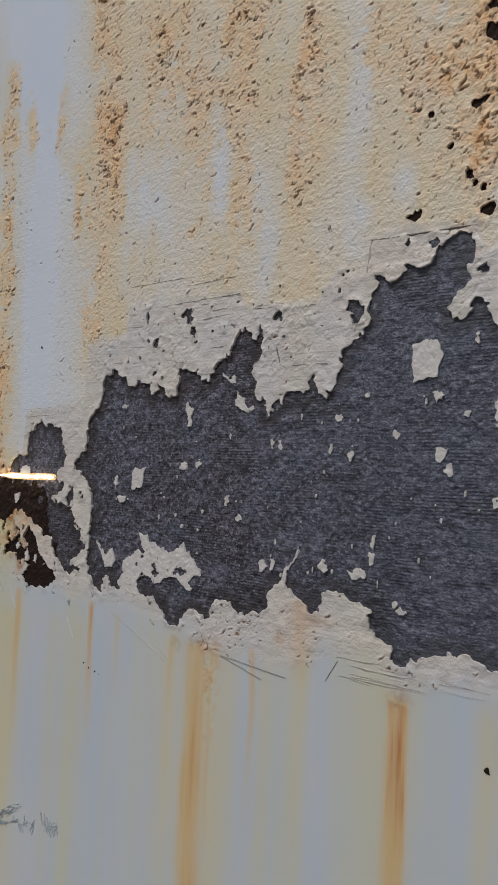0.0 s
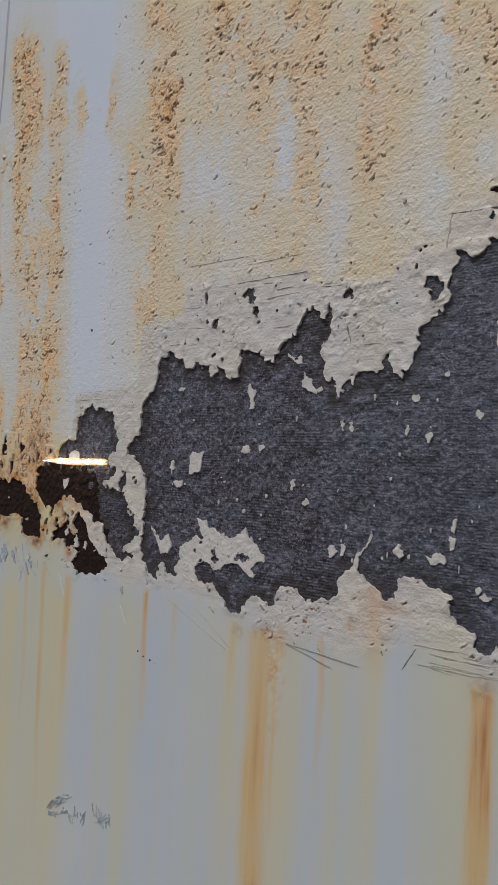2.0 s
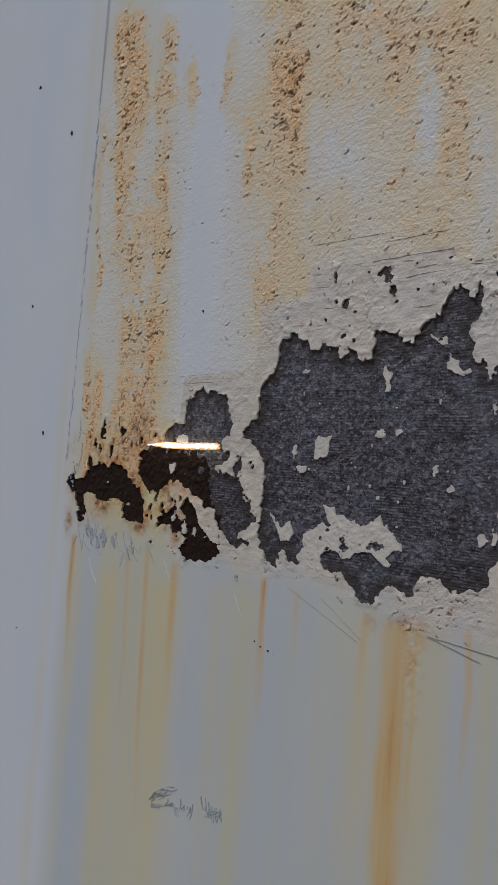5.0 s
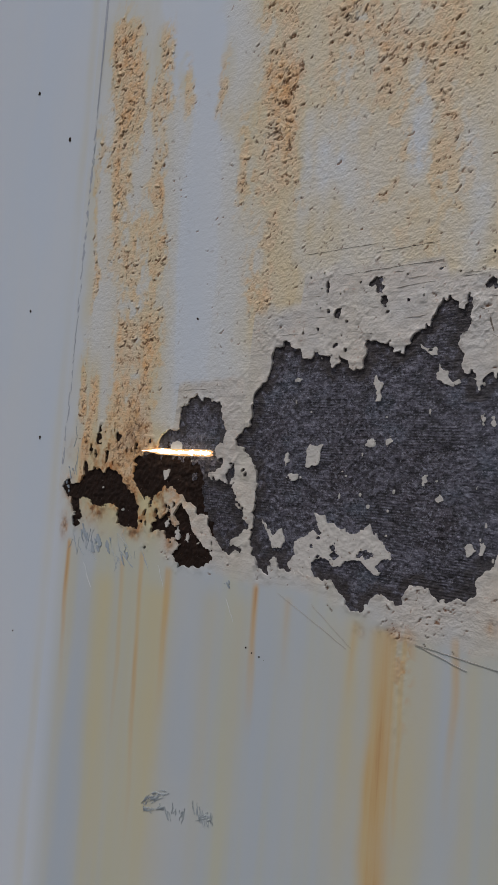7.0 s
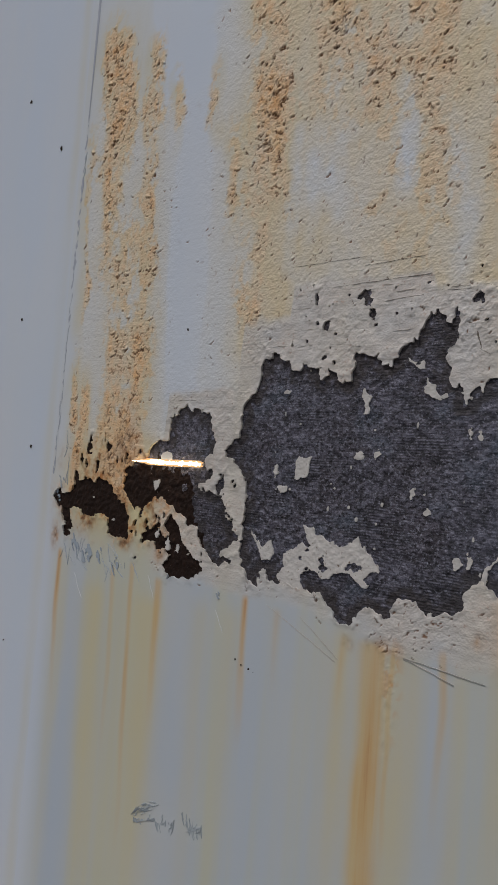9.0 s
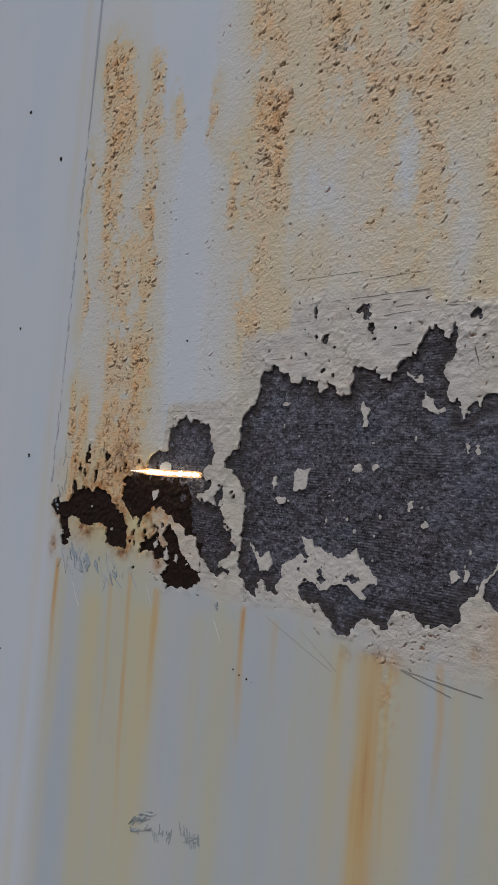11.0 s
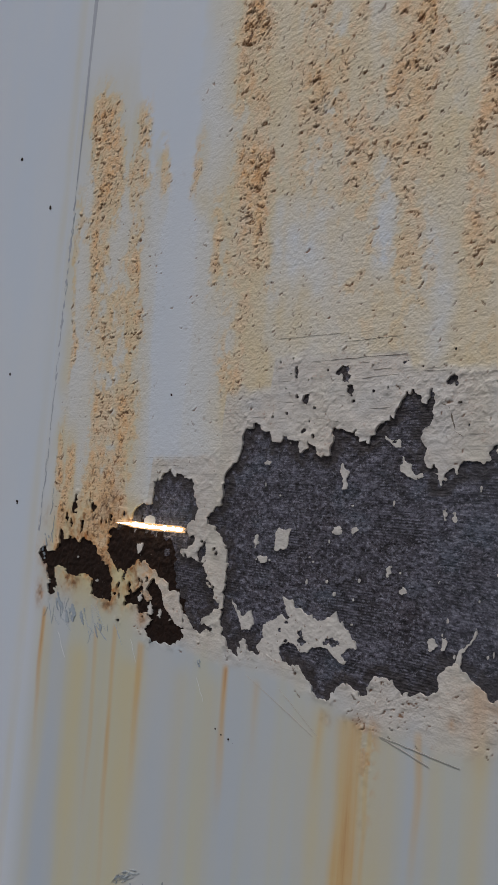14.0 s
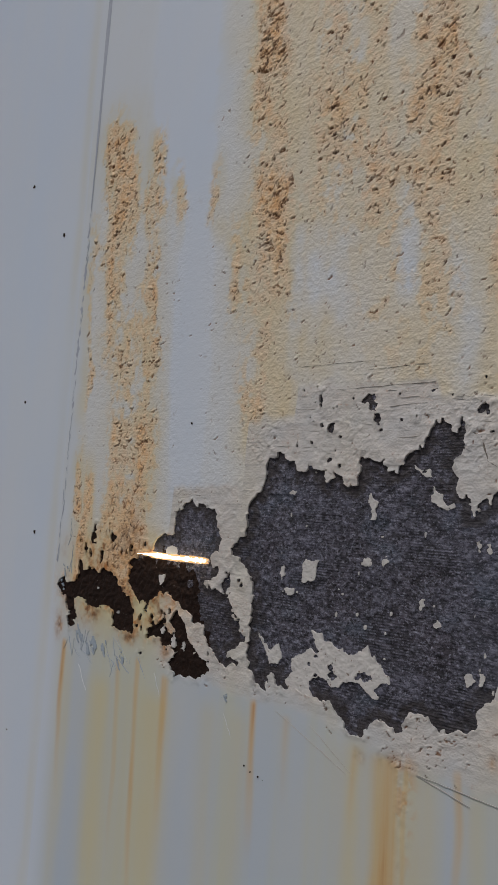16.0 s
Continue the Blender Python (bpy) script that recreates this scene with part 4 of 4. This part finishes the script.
for row in ((-0.283, 1.558, -0.162, 1.554, 0.0014), (-0.596, 1.523, -0.461, 1.524, 0.0004), (-0.435, 1.480, -0.345, 1.475, 0.0005),
            (-0.370, 1.434, -0.314, 1.433, 0.0010), (-0.679, 1.444, -0.575, 1.440, 0.0004), (-0.447, 1.503, -0.350, 1.497, 0.0003),
            (-0.737, 1.452, -0.660, 1.453, 0.0004), (-0.655, 1.557, -0.541, 1.556, 0.0004),
            (-0.320, 1.088, -0.305, 1.112, 0.0007), (-0.895, 1.394, -0.80, 1.396, 0.0005), (-0.90, 1.383, -0.785, 1.384, 0.0004), (-0.55, 1.545, -0.47, 1.546, 0.0005)):
    scratch(*row, GROOVE, wobble=0.0004)
# shaded side of an upright ledge, drawn as a strip of darker colour
scratch(-0.283, 1.556, -0.288, 1.512, 0.0022, SCRAPE, wobble=0.0005)
scratch(-0.664, 1.116, -0.555, 1.067, 0.0004, SCRAPE, wobble=0.0004, lift=0.0006)
scratch(-0.466, 1.090, -0.371, 1.0815, 0.0004, DULL, wobble=0.0004, lift=0.0006, uneven=0.7)
scratch(-0.466, 1.089, -0.405, 1.074, 0.0004, DULL, wobble=0.0004, lift=0.0006, uneven=0.7)
scratch(-0.61, 1.110, -0.549, 1.069, 0.0003, SCRAPE, wobble=0.0004, lift=0.0006)
for i in range(16):
    px, pz = dice.uniform(-0.34, -0.16), dice.uniform(1.095, 1.116)
    scratch(px, pz, px + dice.uniform(0.02, 0.09), pz + dice.uniform(-0.004, 0.003), dice.uniform(0.0003, 0.0006), SCRAPE, wobble=0.0005, lift=0.0006)
for i in range(34):
    px, pz = dice.uniform(-0.70, -0.30), dice.uniform(1.42, 1.525)
    scratch(px, pz, px + dice.uniform(0.015, 0.06), pz + dice.uniform(-0.002, 0.002), dice.uniform(0.0003, 0.0006), SCRAPE, wobble=0.0005)
for row in ((-0.752, 1.095, -0.737, 1.067, 0.0010), (-1.072, 1.103, -1.048, 1.065, 0.0011), (-0.892, 1.122, -0.878, 1.091, 0.0009)):
    scratch(*row, BRIGHT)
for i in range(22):
    px, pz = dice.uniform(-1.11, -0.93), dice.uniform(1.12, 1.165)
    scratch(px, pz, px + dice.uniform(-0.01, 0.035), pz - dice.uniform(0.010, 0.04), dice.choice((0.0005, 0.0008, 0.0012, 0.0020)), BLUE)
for i in range(8):
    px, pz = dice.uniform(-1.135, -1.11), dice.uniform(1.20, 1.36)
    scratch(px, pz, px + dice.uniform(-0.01, 0.01), pz - dice.uniform(0.02, 0.05), 0.0012, BLUE)
for i, spot in enumerate(((-107.5, 114.6, 3.0, 2.6), (-104.5, 113.6, 2.4, 3.0), (-101.0, 113.8, 2.0, 2.2), (-97.0, 112.0, 2.0, 3.2), (-113.0, 124.5, 1.5, 4.0), (-74.2, 111.6, 2.4, 0.9))):
    fx, fz = grid(spot[0] / 100 - 0.03, spot[0] / 100 + 0.03, spot[1] / 100 - 0.03, spot[1] / 100 + 0.03, 0.001)
    worn = oval(fx, fz, *spot, 300 + i) - 0.010 * smooth(-0.35, 0.15, rough_noise(fx + 0.5 * fz, fz, 0.005, 310 + i, 3, 3.5))
    part("primer_scuff", sheet(fx, fz, worn, -0.0011 + 0 * fx, {}, 0.002), BLUE, wall, "blue-grey primer showing through")
for row in ((-0.420, 1.466, -0.404, 1.459, 0.0009), (-0.404, 1.459, -0.398, 1.434, 0.0010), (-0.398, 1.434, -0.386, 1.426, 0.0008)):
    scratch(*row, GROOVE, "crack")
# a worn seam just before the bend, wide above and broken further down
SEAM = plain_material("worn_seam_grey", (0.30, 0.33, 0.40), (0.44, 0.46, 0.52), 0.012)
rows = []
for i in range(60):
    pz = 2.60 - i * 0.012
    wave = 0.5 + 0.5 * math.sin(pz * 19) * math.sin(pz * 7.3 + 1)
    rows.append((seam_x(pz), pz, (0.001 + 0.003 * wave) * smooth(1.92, 2.1, pz) + 0.0016))
part("seam", ribbon(rows, 0.0007, -0.0002), SEAM, wall, "worn grey seam")
for i in range(34):
    pz = 1.90 - i * 0.019
    scratch(seam_x(pz) + dice.uniform(-0.003, 0.003), pz, seam_x(pz - 0.02) + dice.uniform(-0.002, 0.002), pz - dice.uniform(0.008, 0.03), dice.uniform(0.0008, 0.0032) * (1 if pz > 1.6 else 0.6), SEAM, wobble=0.0012, lift=0.0006, base=-0.0002, uneven=0.7)
for pz, w in ((2.26, 0.0022), (1.80, 0.0030), (1.83, 0.002), (1.70, 0.0016)):
    scratch(seam_x(pz) + 0.004, pz, seam_x(pz) + 0.001, pz - 0.022, w, SCUFF)


def scuff_mark():
    """Dry, broken strokes, worn past reading."""
    for line in (((-0.833, 0.809), (-0.853, 0.802), (-0.870, 0.791), (-0.883, 0.774), (-0.878, 0.769), (-0.856, 0.778), (-0.839, 0.787)),
                 ((-0.872, 0.784), (-0.847, 0.798)),
                 ((-0.833, 0.788), (-0.827, 0.774)),
                 ((-0.818, 0.797), (-0.820, 0.780)),
                 ((-0.802, 0.797), (-0.806, 0.778)),
                 ((-0.781, 0.813), (-0.775, 0.794)),
                 ((-0.773, 0.810), (-0.764, 0.787)),
                 ((-0.762, 0.808), (-0.755, 0.787)),
                 ((-0.752, 0.816), (-0.748, 0.792)),
                 ((-0.773, 0.791), (-0.745, 0.806))):
        for (xa, za), (xb, zb) in zip(line, line[1:]):
            for k in range(10):
                a, b = sorted((dice.uniform(-0.1, 0.8), dice.uniform(0.2, 1.1)))
                ox, oz = dice.uniform(-0.005, 0.005), dice.uniform(-0.003, 0.003)
                scratch(xa + (xb - xa) * a + ox, za + (zb - za) * a + oz, xa + (xb - xa) * b + ox, za + (zb - za) * b + oz, dice.uniform(0.0006, 0.0018), SCUFF, "scuff_stroke", wobble=0.0009, lift=0.0007, uneven=0.7)


scuff_mark()
# fly specks and paint grit
for cx, cz, r in ((-0.699, 1.032, 0.0014), (-0.686, 1.030, 0.0013), (-0.678, 1.027, 0.001), (-0.71, 1.037, 0.0012), (-0.144, 1.041, 0.003), (-0.85, 1.49, 0.002)):
    fx, fz = grid(cx - 2 * r, cx + 2 * r, cz - 2 * r, cz + 2 * r, r / 5)
    part("dirt_speck", sheet(fx, fz, oval(fx, fz, cx * 100, cz * 100, r * 200, r * 200, 260), -0.0008 + 0 * fx, {}, 0.002), RUST, wall)
for cx, cz, r in ((-1.243, 1.307, 0.003), (-1.232, 1.86, 0.003), (-1.33, 1.55, 0.0022), (-1.38, 2.0, 0.003), (-1.28, 0.95, 0.002)):
    fx, fz = grid(cx - 2 * r, cx + 2 * r, cz - 2 * r, cz + 2 * r, r / 5)
    part("dirt_speck", sheet(fx, fz, oval(fx, fz, cx * 100, cz * 100, r * 200, r * 200, 261), (X0 - 0.015 - cx) * math.tan(radians(7)) - 0.0012 + 0 * fx, {}, 0.002), RUST, flank)

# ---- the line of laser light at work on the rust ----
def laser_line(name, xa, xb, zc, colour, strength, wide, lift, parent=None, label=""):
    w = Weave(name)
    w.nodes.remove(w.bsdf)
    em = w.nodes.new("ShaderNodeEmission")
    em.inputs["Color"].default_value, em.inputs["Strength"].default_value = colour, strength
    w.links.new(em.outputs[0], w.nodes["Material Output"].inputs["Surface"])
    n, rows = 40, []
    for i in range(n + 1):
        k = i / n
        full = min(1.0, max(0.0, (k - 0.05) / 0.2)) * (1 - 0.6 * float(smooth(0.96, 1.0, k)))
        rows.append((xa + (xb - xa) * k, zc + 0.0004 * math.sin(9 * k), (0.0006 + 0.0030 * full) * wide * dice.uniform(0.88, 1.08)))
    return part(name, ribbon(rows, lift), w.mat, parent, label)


core = laser_line("laser_line", -0.945, -0.80, 1.291, (1.0, 0.82, 0.58, 1.0), 18.0, 1.2, 0.0040)
tagged(core, "glowing orange-white line of laser light on the rust", "laser light")
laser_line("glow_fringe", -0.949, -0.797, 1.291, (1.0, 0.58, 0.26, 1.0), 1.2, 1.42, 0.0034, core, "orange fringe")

# ---- ground ----
bm = bmesh.new()
bmesh.ops.create_grid(bm, x_segments=40, y_segments=40, size=400)
ground = part("ground", bm, GROUND)
tagged(ground, "grey gravel ground in front of the wall", "ground", kind="structure")
